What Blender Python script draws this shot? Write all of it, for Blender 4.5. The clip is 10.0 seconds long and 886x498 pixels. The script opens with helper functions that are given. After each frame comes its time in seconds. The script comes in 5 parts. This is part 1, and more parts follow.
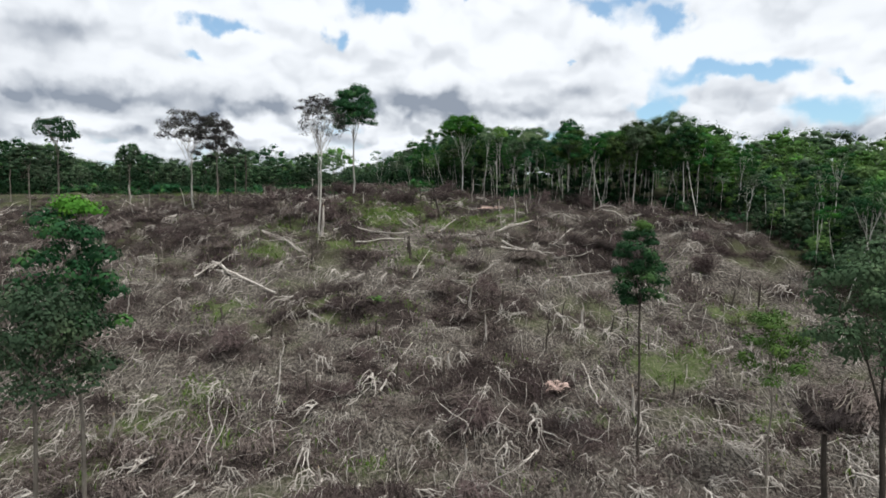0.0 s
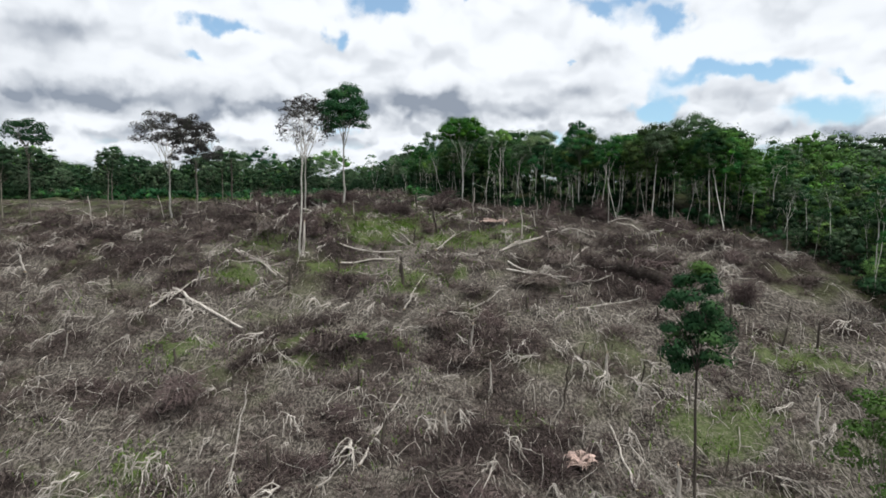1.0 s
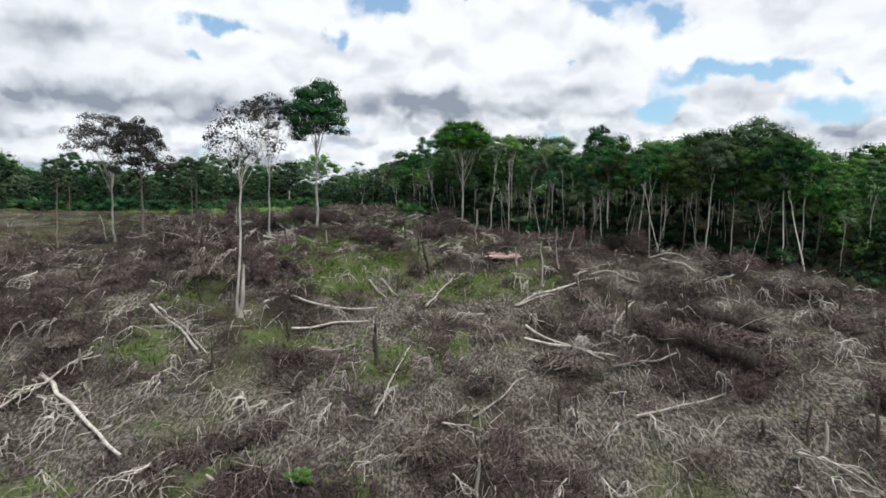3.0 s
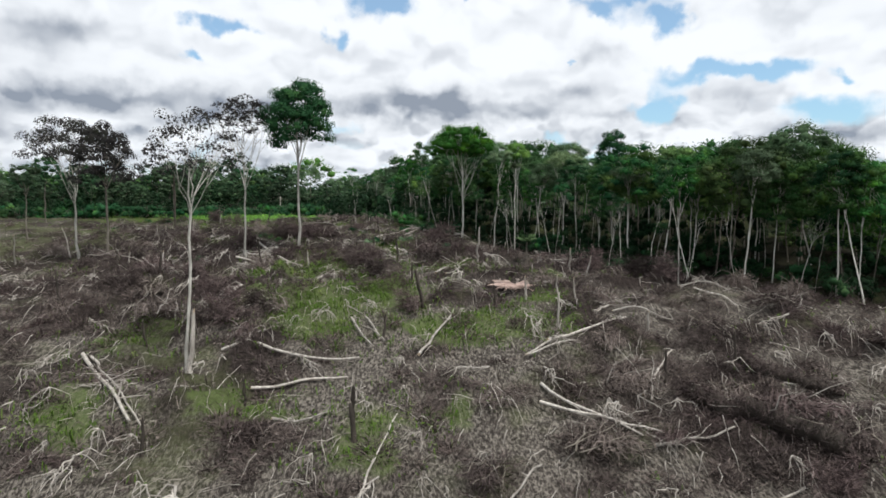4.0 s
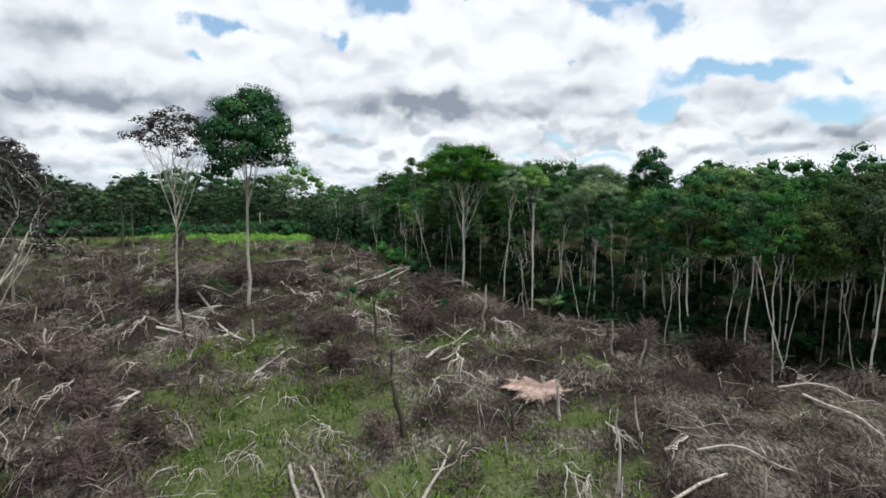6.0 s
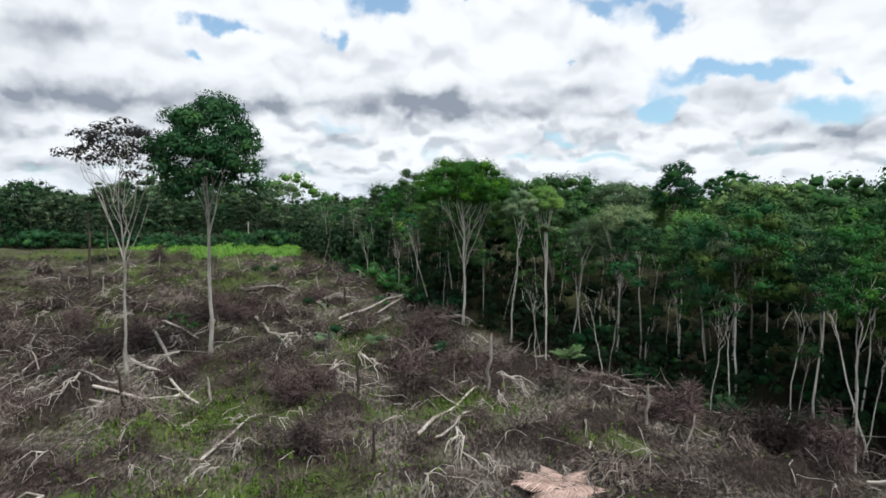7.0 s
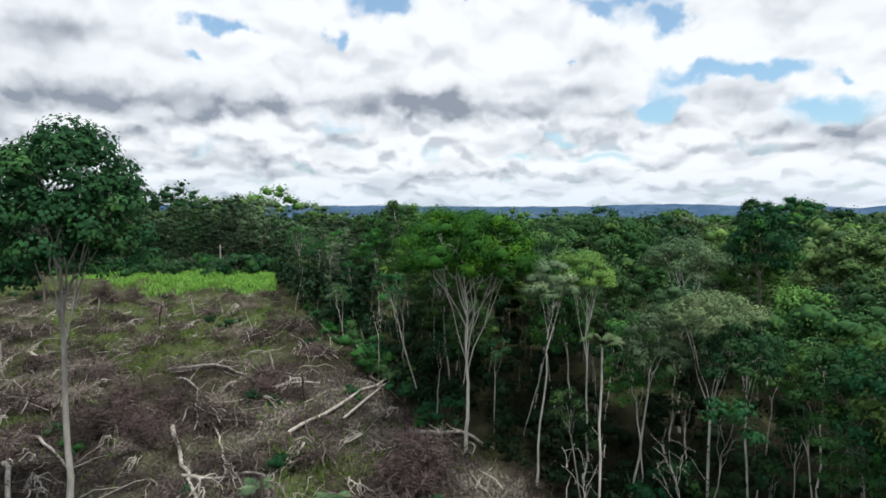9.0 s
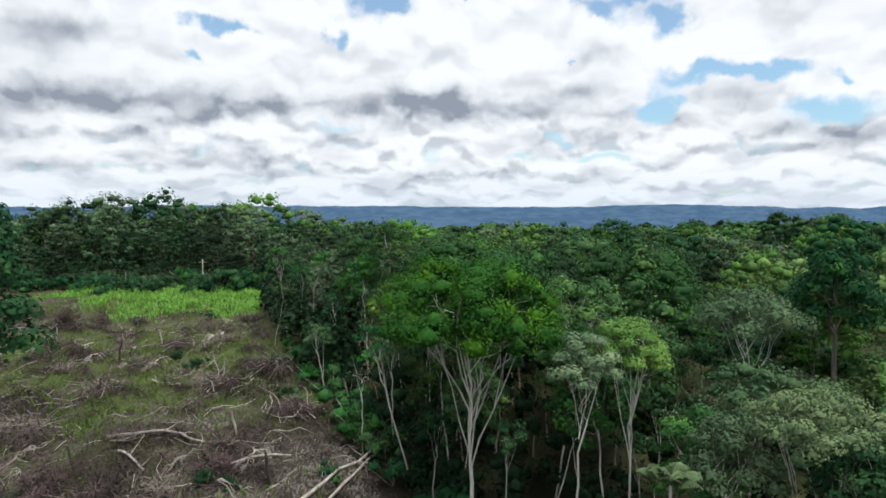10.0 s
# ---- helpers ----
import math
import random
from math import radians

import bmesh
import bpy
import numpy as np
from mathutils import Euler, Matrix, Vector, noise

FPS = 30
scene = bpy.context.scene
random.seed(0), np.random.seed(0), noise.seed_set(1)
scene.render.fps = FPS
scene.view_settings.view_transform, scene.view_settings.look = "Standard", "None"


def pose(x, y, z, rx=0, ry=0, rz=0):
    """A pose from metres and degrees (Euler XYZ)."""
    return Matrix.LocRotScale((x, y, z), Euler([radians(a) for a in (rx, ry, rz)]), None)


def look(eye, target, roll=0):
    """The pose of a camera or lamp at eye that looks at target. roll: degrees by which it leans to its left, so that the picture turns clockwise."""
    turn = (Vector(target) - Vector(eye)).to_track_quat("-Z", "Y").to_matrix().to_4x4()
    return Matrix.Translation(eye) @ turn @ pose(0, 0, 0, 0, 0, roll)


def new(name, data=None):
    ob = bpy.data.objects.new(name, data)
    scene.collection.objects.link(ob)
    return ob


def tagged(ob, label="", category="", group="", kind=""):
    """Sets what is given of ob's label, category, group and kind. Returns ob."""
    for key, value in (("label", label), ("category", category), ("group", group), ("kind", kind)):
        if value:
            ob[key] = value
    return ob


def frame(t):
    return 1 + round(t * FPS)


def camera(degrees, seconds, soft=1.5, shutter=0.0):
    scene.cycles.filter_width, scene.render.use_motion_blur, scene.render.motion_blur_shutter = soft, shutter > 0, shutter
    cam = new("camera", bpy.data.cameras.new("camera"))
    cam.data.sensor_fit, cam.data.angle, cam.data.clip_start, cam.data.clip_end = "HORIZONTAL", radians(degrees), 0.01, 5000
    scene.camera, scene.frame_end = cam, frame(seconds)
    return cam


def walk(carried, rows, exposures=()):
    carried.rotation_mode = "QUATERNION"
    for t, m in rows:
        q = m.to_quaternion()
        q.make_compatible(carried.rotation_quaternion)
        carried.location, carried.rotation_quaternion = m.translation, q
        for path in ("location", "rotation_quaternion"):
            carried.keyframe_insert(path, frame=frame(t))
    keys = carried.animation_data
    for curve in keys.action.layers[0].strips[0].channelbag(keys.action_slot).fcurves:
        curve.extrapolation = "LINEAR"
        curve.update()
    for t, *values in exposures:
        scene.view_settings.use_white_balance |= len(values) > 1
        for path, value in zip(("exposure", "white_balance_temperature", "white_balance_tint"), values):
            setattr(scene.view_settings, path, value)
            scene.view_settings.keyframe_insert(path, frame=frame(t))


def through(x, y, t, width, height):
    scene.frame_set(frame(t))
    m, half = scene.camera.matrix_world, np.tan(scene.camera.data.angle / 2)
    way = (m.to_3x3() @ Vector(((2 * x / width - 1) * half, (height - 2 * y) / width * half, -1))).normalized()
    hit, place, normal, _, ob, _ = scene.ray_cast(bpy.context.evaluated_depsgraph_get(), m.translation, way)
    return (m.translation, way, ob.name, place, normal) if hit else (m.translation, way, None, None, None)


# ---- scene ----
cam = camera(70.0, 10.0, 1.75)
PATH = [
    (0.0, 0.02, 0.07, -0.04),
    (0.5, 0.17, 5.28, 0.98),
    (1.0, 0.32, 10.57, 1.92),
    (1.5, 0.49, 15.89, 2.84),
    (2.0, 0.65, 21.21, 3.75),
    (2.5, 0.81, 26.50, 4.68),
    (3.0, 0.97, 31.74, 5.66),
    (3.5, 1.12, 36.91, 6.69),
    (4.0, 1.27, 42.01, 7.77),
    (4.5, 1.41, 47.05, 8.89),
    (5.0, 1.54, 52.02, 10.06),
    (5.5, 1.67, 56.93, 11.26),
    (6.0, 1.80, 61.80, 12.49),
    (6.5, 1.92, 66.65, 13.73),
    (7.0, 2.04, 71.49, 14.98),
    (7.5, 2.16, 76.33, 16.22),
    (8.0, 2.27, 81.20, 17.46),
    (8.5, 2.38, 86.12, 18.69),
    (9.0, 2.49, 91.08, 19.94),
    (9.5, 2.59, 96.12, 21.20),
    (10.0, 2.68, 101.23, 22.50),
]
walk(cam, [(t, pose(x, y, z, 90 - 3.32, 0, 0)) for t, x, y, z in PATH])

# ---- light: broken cloud over a soft high sun ----
SUN_TO = Vector((0.30, -0.28, 0.91)).normalized()
sun = new("sun", bpy.data.lights.new("sun", "SUN"))
sun.data.energy, sun.data.angle, sun.data.color = 4.6, radians(20), (1.0, 0.97, 0.92)
sun.matrix_world = look((0, 0, 200), Vector((0, 0, 200)) - SUN_TO)
scene.view_settings.exposure = 0.0


class Nodes:
    """Short hand for node trees: N(type, inputs..., settings) returns the first output."""

    def __init__(self, tree):
        self.tree = tree

    def __call__(self, kind, *ins, out=0, **props):
        n = self.tree.nodes.new(kind)
        for k, v in props.items():
            if k == "operation":
                n.operation = v
            elif k == "interpolation_type":
                n.interpolation_type = v
            else:
                self.put(n.inputs[k.replace("_", " ")], v)
        for i, v in enumerate(ins):
            if v is not None:
                self.put(n.inputs[i], v)
        return n.outputs[out]

    def put(self, socket, v):
        if isinstance(v, bpy.types.NodeSocket):
            self.tree.links.new(v, socket)
        else:
            socket.default_value = v

    def m(self, op, a, b=0.0, c=0.0):
        return self("ShaderNodeMath", a, b, c, operation=op)

    def mix(self, f, a, b, blend="MIX"):
        n = self.tree.nodes.new("ShaderNodeMix")
        n.data_type, n.blend_type = "RGBA", blend
        for s, v in zip((n.inputs[0], n.inputs[6], n.inputs[7]), (f, a, b)):
            self.put(s, v)
        return n.outputs[2]

    def ramp(self, f, lo, hi):
        return self("ShaderNodeMapRange", f, lo, hi, 0.0, 1.0, interpolation_type="SMOOTHSTEP")

    def noise(self, vec, scale, detail=4.0, rough=0.55, lac=2.0):
        return self("ShaderNodeTexNoise", Vector=vec, Scale=scale, Detail=detail, Roughness=rough, Lacunarity=lac)


def rgb(r, g, b):
    return (r, g, b, 1.0)


def build_sky():
    world = bpy.data.worlds.new("cloudy_sky")
    scene.world = world
    world.use_nodes = True
    tree = world.node_tree
    tree.nodes.clear()
    N = Nodes(tree)
    d = N("ShaderNodeTexCoord", out=0)
    sky = tree.nodes.new("ShaderNodeTexSky")
    sky.sky_type, sky.sun_disc = "NISHITA", False
    sky.sun_elevation, sky.sun_rotation = math.asin(SUN_TO.z), math.atan2(SUN_TO.x, SUN_TO.y)
    sep = tree.nodes.new("ShaderNodeSeparateXYZ")
    tree.links.new(d, sep.inputs[0])
    x, y, z = sep.outputs
    blue = N.mix(0.16, N.mix(1.0, sky.outputs[0], rgb(0.115, 0.155, 0.165), "MULTIPLY"), rgb(0.86, 0.94, 1.0))
    # heaped clouds that crowd and flatten towards the horizon; a second look a little higher up gives lit tops and grey bellies
    flat = N.m("SQRT", N.m("ADD", N.m("MULTIPLY", x, x), N.m("MULTIPLY", y, y)))
    el = N.m("MAXIMUM", N.m("DIVIDE", z, N.m("MAXIMUM", flat, 0.02)), 0.0)
    az = N.m("ARCTAN2", x, y)

    warp = tree.nodes.new("ShaderNodeTexNoise")
    tree.links.new(d, warp.inputs["Vector"])
    warp.inputs["Scale"].default_value, warp.inputs["Detail"].default_value = 18.0, 8.0
    ws = tree.nodes.new("ShaderNodeSeparateColor")
    tree.links.new(warp.outputs["Color"], ws.inputs[0])
    curl_x, curl_y = [N.m("SUBTRACT", ws.outputs[i], 0.5) for i in (0, 1)]

    def deck(lift, wide):
        e2 = N.m("MAXIMUM", N.m("ADD", N.m("ADD", el, lift), N.m("MULTIPLY", curl_y, 0.030)), 0.0)
        return N("ShaderNodeCombineXYZ", N.m("MULTIPLY", N.m("ADD", az, N.m("MULTIPLY", curl_x, 0.06)), wide), N.m("MULTIPLY", N.m("LOGARITHM", N.m("ADD", e2, 0.10), 2.718), -2.6), 0.0)

    fine = N.noise(deck(0.0, 5.0), 1.5, 8.0, 0.60)
    heap = N.noise(deck(0.0, 5.0), 1.5, 3.0, 0.50)
    above = N.noise(deck(0.024, 5.0), 1.5, 3.0, 0.50)
    small = N.noise(deck(0.0, 8.0), 2.0, 2.5, 0.50)
    small_up = N.noise(deck(0.016, 8.0), 2.0, 2.5, 0.50)
    big = N.noise(deck(0.0, 5.0), 0.6, 4.0, 0.55)
    # places of the open gaps and of the grey bellies, as slopes to the side and upward
    yy = N.m("MAXIMUM", y, 0.02)
    u = N.m("ADD", N.m("DIVIDE", x, yy), N.m("MULTIPLY", curl_x, 0.16))
    v = N.m("ADD", N.m("DIVIDE", z, yy), N.m("MULTIPLY", curl_y, 0.09))

    def spots(rows):
        total = None
        for u0, v0, a, b, s in rows:
            du = N.m("MULTIPLY", N.m("SUBTRACT", u, u0), 1.0 / a)
            dv = N.m("MULTIPLY", N.m("SUBTRACT", v, v0), 1.0 / b)
            r = N.m("ADD", N.m("MULTIPLY", du, du), N.m("MULTIPLY", dv, dv))
            g = N.m("MULTIPLY", N.m("POWER", 2.718, N.m("MULTIPLY", r, -1.0)), s)
            total = g if total is None else N.m("ADD", total, g)
        return total

    gaps = spots([(-0.11, 0.325, 0.055, 0.028, 1.0), (-0.17, 0.272, 0.028, 0.016, 0.95), (-0.36, 0.300, 0.040, 0.014, 0.8), (-0.32, 0.285, 0.040, 0.012, 0.75),
                  (-0.385, 0.252, 0.022, 0.010, 0.85), (0.25, 0.31, 0.055, 0.018, 1.0), (0.36, 0.298, 0.034, 0.022, 1.0), (0.31, 0.33, 0.03, 0.012, 0.9),
                  (0.42, 0.222, 0.10, 0.019, 0.98), (0.345, 0.165, 0.044, 0.036, 1.18), (0.60, 0.160, 0.10, 0.027, 1.12), (0.63, 0.215, 0.03, 0.010, 0.8), (0.52, 0.23, 0.06, 0.02, 0.8),
                  (0.13, 0.085, 0.05, 0.010, 0.7), (0.26, 0.085, 0.05, 0.014, 0.7), (0.20, 0.12, 0.04, 0.010, 0.65), (-0.17, 0.13, 0.03, 0.014, 0.6), (0.04, 0.33, 0.018, 0.012, 0.8), (0.19, 0.24, 0.008, 0.006, 0.7)])
    bellies = spots([(-0.62, 0.265, 0.14, 0.03, 0.8), (-0.55, 0.19, 0.2, 0.022, 1.0), (-0.36, 0.165, 0.09, 0.018, 1.0),
                     (-0.07, 0.165, 0.10, 0.025, 1.15), (-0.22, 0.165, 0.08, 0.012, 0.7), (0.14, 0.165, 0.12, 0.018, 1.0),
                     (0.27, 0.15, 0.06, 0.01, 0.6), (0.45, 0.135, 0.07, 0.012, 0.7), (0.62, 0.115, 0.08, 0.012, 0.6),
                     (-0.5, 0.11, 0.05, 0.012, 0.7), (-0.34, 0.085, 0.08, 0.012, 0.6), (0.02, 0.06, 0.10, 0.006, 0.5),
                     (0.55, 0.31, 0.10, 0.02, 0.45), (-0.68, 0.14, 0.06, 0.03, 0.7), (0.24, 0.24, 0.05, 0.02, 0.5)])
    ahead = N.ramp(y, 0.25, 0.6)
    open_sky = N.m("MAXIMUM", N.m("MULTIPLY", N.m("MULTIPLY", gaps, ahead), N.m("SUBTRACT", 1.55, N.m("MULTIPLY", fine, 1.0))), N.m("MULTIPLY", N.ramp(big, 0.36, 0.28), 0.8))
    open_sky = N.m("MAXIMUM", open_sky, N.m("MULTIPLY", N.m("MULTIPLY", N.ramp(small, 0.47, 0.36), N.ramp(el, 0.15, 0.09)), 0.5))
    belly = N.ramp(N.m("SUBTRACT", above, heap), -0.05, 0.24)
    low_belly = N.m("MULTIPLY", N.ramp(N.m("SUBTRACT", small_up, small), -0.03, 0.22), N.ramp(el, 0.21, 0.12))
    thick = N.m("MULTIPLY", N.m("MULTIPLY", bellies, ahead), N.ramp(above, 0.22, 0.60))
    grey = N("ShaderNodeClamp", N.m("ADD", N.m("ADD", N.m("MULTIPLY", thick, 0.9), N.m("MULTIPLY", belly, 0.42)), N.m("MULTIPLY", low_belly, 0.55)))
    cloud = N.mix(grey, rgb(0.97, 1.01, 1.06), rgb(0.30, 0.345, 0.42))
    low = N.ramp(z, 0.085, 0.0)
    cloud = N.mix(N.m("MULTIPLY", low, 0.5), cloud, rgb(0.66, 0.79, 0.93))
    col = N.mix(N("ShaderNodeClamp", N.ramp(open_sky, 0.27, 0.92)), cloud, blue)
    bg = tree.nodes.new("ShaderNodeBackground")
    tree.links.new(col, bg.inputs[0])
    bg.inputs[1].default_value = 1.0
    out = tree.nodes.new("ShaderNodeOutputWorld")
    tree.links.new(bg.outputs[0], out.inputs[0])


build_sky()

# ---- materials ----
def material(name):
    mat = bpy.data.materials.new(name)
    mat.use_nodes = True
    mat.node_tree.nodes.clear()
    return mat, Nodes(mat.node_tree)


def finish(mat, shader):
    out = mat.node_tree.nodes.new("ShaderNodeOutputMaterial")
    mat.node_tree.links.new(shader, out.inputs[0])
    return mat


def principled(N, color, rough=0.8, normal=None, gloss=0.3):
    n = N.tree.nodes.new("ShaderNodeBsdfPrincipled")
    N.put(n.inputs["Base Color"], color)
    N.put(n.inputs["Roughness"], rough)
    n.inputs["Specular IOR Level"].default_value = gloss
    if normal is not None:
        N.put(n.inputs["Normal"], normal)
    return n.outputs[0]


def bump(N, height, strength=0.5, distance=0.05):
    n = N.tree.nodes.new("ShaderNodeBump")
    N.put(n.inputs["Height"], height)
    n.inputs["Strength"].default_value = strength
    n.inputs["Distance"].default_value = distance
    return n.outputs[0]


def leaf_material(name, dark, mid, light, through=0.20, wide=False):
    """Foliage: every leaf and every tree a little different, with light passing through the blades.
    wide: for joined woods, where the crowns differ by their place."""
    mat, N = material(name)
    geo = N.tree.nodes.new("ShaderNodeNewGeometry")
    co = N("ShaderNodeTexCoord", out=3)
    if wide:
        cell = N.tree.nodes.new("ShaderNodeTexVoronoi")
        N.put(cell.inputs["Vector"], N("ShaderNodeMapping", co, Scale=(1.0, 1.0, 0.05)))
        cell.inputs["Scale"].default_value = 0.15
        sep = N.tree.nodes.new("ShaderNodeSeparateColor")
        N.put(sep.inputs[0], cell.outputs["Color"])
        one, two = sep.outputs[0], sep.outputs[1]
    else:
        one = N.tree.nodes.new("ShaderNodeObjectInfo").outputs["Random"]
        two = N.m("FRACT", N.m("MULTIPLY", one, 7.31))
    patch = N.noise(co, 0.45, 3.0)
    c = N.mix(N.m("ADD", N.m("MULTIPLY", geo.outputs["Random Per Island"], 0.36), 0.32), rgb(*dark), rgb(*mid))
    c = N.mix(N.ramp(patch, 0.50, 0.72), c, rgb(*light))
    c = N("ShaderNodeHueSaturation", Hue=N.m("ADD", N.m("MULTIPLY", two, 0.022 if wide else 0.03), 0.484 if wide else 0.478), Saturation=N.m("ADD", N.m("MULTIPLY", two, 0.3), 0.84 if wide else 0.92),
          Value=N.m("ADD", N.m("MULTIPLY", one, 0.75 if wide else 0.8), 0.55 if wide else 0.6), Color=c)
    face = principled(N, c, 0.7, None, 0.07)
    back = N("ShaderNodeBsdfTranslucent", c)
    return finish(mat, N("ShaderNodeMixShader", through, face, back))


def bark_material(name, a, b, scale=3.0):
    mat, N = material(name)
    co = N("ShaderNodeTexCoord", out=3)
    info = N.tree.nodes.new("ShaderNodeObjectInfo")
    stretch = N("ShaderNodeMapping", co, Scale=(1.0, 1.0, 0.25))
    n1 = N.noise(stretch, scale, 6.0, 0.65)
    n2 = N.noise(co, scale * 7, 4.0, 0.6)
    c = N.mix(N.ramp(n1, 0.35, 0.68), rgb(*a), rgb(*b))
    c = N.mix(N.m("MULTIPLY", n2, 0.4), c, rgb(0.07, 0.06, 0.05))
    c = N("ShaderNodeHueSaturation", Value=N.m("ADD", N.m("MULTIPLY", info.outputs["Random"], 0.6), 0.7), Color=c)
    return finish(mat, principled(N, c, 0.85, bump(N, n2, 0.6, 0.03), 0.12))


def brush_material(name, a, b, c3):
    """Dead twigs and dry leaves: grey-brown, some purplish, some straw."""
    mat, N = material(name)
    co = N("ShaderNodeTexCoord", out=3)
    geo = N.tree.nodes.new("ShaderNodeNewGeometry")
    info = N.tree.nodes.new("ShaderNodeObjectInfo")
    patch = N.noise(co, 0.16, 4.0, 0.6)
    c = N.mix(geo.outputs["Random Per Island"], rgb(*a), rgb(*b))
    c = N.mix(N.ramp(patch, 0.45, 0.68), c, rgb(*c3))
    c = N("ShaderNodeHueSaturation", Value=N.m("ADD", N.m("MULTIPLY", info.outputs["Random"], 0.4), 0.8), Color=c)
    return finish(mat, principled(N, c, 0.9, None, 0.04))


# green regrowth on the cleared slope: centre x, y and reach
GREEN_LOW = [(-14.5, 45, 1.6, 1.4), (-5.5, 42, 2.0, 1.4), (10.7, 47.6, 1.3, 1.2), (24.7, 46.5, 1.8, 1.6), (5.9, 55.8, 1.5, 1.2), (-9.9, 65.1, 1.3, 1.6), (1.9, 81.7, 2, 2), (-10.7, 81.7, 2.5, 2),
             (-23, 66, 2.5, 2.5), (-20, 52, 2, 2), (-22.5, 90.5, 3, 3), (-3.5, 79, 3, 4), (-23, 81, 4, 4), (-10.6, 67.7, 1.5, 1.5), (-4.1, 66.7, 1.5, 1.5), (-21, 46, 4, 4),
             (20, 55.5, 4, 4), (30, 62, 3, 3)]
GREEN_MIDDLE = [(-5.2, 102, 3, 2.5), (4.2, 94.5, 6, 3), (11, 100.1, 3, 2), (10.7, 108.5, 1.8, 1.6), (-8.2, 94.5, 4, 3), (9.1, 95.5, 3, 2.5), (-23.9, 92.6, 2.5, 2.5), (-13.5, 114, 5, 4),
                (-15.7, 111.5, 4, 4), (-4.5, 102, 5, 5), (-12, 100, 6, 6), (-10, 93.5, 5, 3), (-10.5, 116, 4, 4), (1.5, 114, 4, 3), (5.5, 93, 5, 3), (-15, 112.5, 4, 3),
                (3.5, 115, 4, 3)]
GREEN_FAR = [(-4.9, 123.4, 1.6, 1.4), (-50, 214, 14, 9), (-38, 222, 8, 8), (-76, 208, 14, 7), (-33, 143, 7, 6), (-42, 172, 9, 8), (-20, 176, 7, 9), (-52, 186, 9, 6),
             (-6, 132, 4, 4), (-38, 186, 9, 8), (-25, 163, 8, 8), (-12, 160, 6, 6), (-4, 172, 5, 10), (-29, 156, 6, 5), (-9, 125, 3, 3)]
GREEN_SPOTS = GREEN_LOW + GREEN_MIDDLE + GREEN_FAR


def ground_material():
    mat, N = material("cleared_ground")
    co = N("ShaderNodeTexCoord", out=3)
    sep = N.tree.nodes.new("ShaderNodeSeparateXYZ")
    N.tree.links.new(co, sep.inputs[0])
    x, y, z = sep.outputs
    wide = N.noise(co, 0.10, 5.0, 0.6)
    mid = N.noise(co, 0.55, 6.0, 0.65)
    fine = N.noise(N("ShaderNodeMapping", co, Rotation=(0, 0, 0.5), Scale=(1.0, 0.35, 1.0)), 6.0, 6.0, 0.7)
    cover = N.tree.nodes.new("ShaderNodeAttribute")
    cover.attribute_name = "cover"
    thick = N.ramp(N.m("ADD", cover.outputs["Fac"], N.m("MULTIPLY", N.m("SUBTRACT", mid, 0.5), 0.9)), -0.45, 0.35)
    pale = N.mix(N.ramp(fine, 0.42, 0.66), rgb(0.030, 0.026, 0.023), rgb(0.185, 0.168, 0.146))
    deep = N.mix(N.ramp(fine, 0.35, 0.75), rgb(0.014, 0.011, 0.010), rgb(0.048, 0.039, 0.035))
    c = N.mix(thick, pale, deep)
    # forest floor: dark litter taken near black, the wood's shade painted in
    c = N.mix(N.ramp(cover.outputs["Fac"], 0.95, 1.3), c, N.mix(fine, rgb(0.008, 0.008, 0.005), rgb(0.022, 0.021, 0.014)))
    c = N.mix(N.m("MULTIPLY", N.m("MAXIMUM", N.ramp(wide, 0.52, 0.69), N.m("MULTIPLY", N.ramp(wide, 0.38, 0.56), N.ramp(y, 128.0, 165.0))), 0.6), c, N.mix(fine, rgb(0.038, 0.049, 0.020), rgb(0.091, 0.105, 0.045)))
    spot = None
    wx = N.m("ADD", x, N.m("MULTIPLY", N.m("SUBTRACT", wide, 0.5), 22.0))
    for x0, y0, a, b in GREEN_SPOTS:
        du = N.m("DIVIDE", N.m("SUBTRACT", wx, float(x0)), float(a))
        dv = N.m("DIVIDE", N.m("SUBTRACT", y, float(y0)), float(b))
        r = N.m("ADD", N.m("MULTIPLY", du, du), N.m("MULTIPLY", dv, dv))
        g = N.m("POWER", 2.718, N.m("MULTIPLY", r, -1.0))
        spot = g if spot is None else N.m("MAXIMUM", spot, g)
    spot = N.ramp(N.m("MULTIPLY", spot, N.m("ADD", mid, 0.5)), 0.35, 0.75)
    c = N.mix(N.m("MULTIPLY", spot, 0.7), c, N.mix(fine, rgb(0.035, 0.056, 0.017), rgb(0.105, 0.133, 0.049)))
    far = N.ramp(y, 236.0, 262.0)
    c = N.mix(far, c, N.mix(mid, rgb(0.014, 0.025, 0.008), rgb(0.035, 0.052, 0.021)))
    h = N.m("ADD", N.m("MULTIPLY", mid, 1.0), N.m("MULTIPLY", fine, 0.35))
    return finish(mat, principled(N, c, 0.95, bump(N, h, 0.9, 0.35), 0.05))


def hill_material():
    mat, N = material("haze_tinted_hill")
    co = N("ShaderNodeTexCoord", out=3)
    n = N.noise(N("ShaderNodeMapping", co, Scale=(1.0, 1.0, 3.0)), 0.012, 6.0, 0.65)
    # the blue haze of distance is put into the hills' own colour
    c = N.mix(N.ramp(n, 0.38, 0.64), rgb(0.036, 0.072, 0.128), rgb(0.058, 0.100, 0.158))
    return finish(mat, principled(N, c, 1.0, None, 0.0))


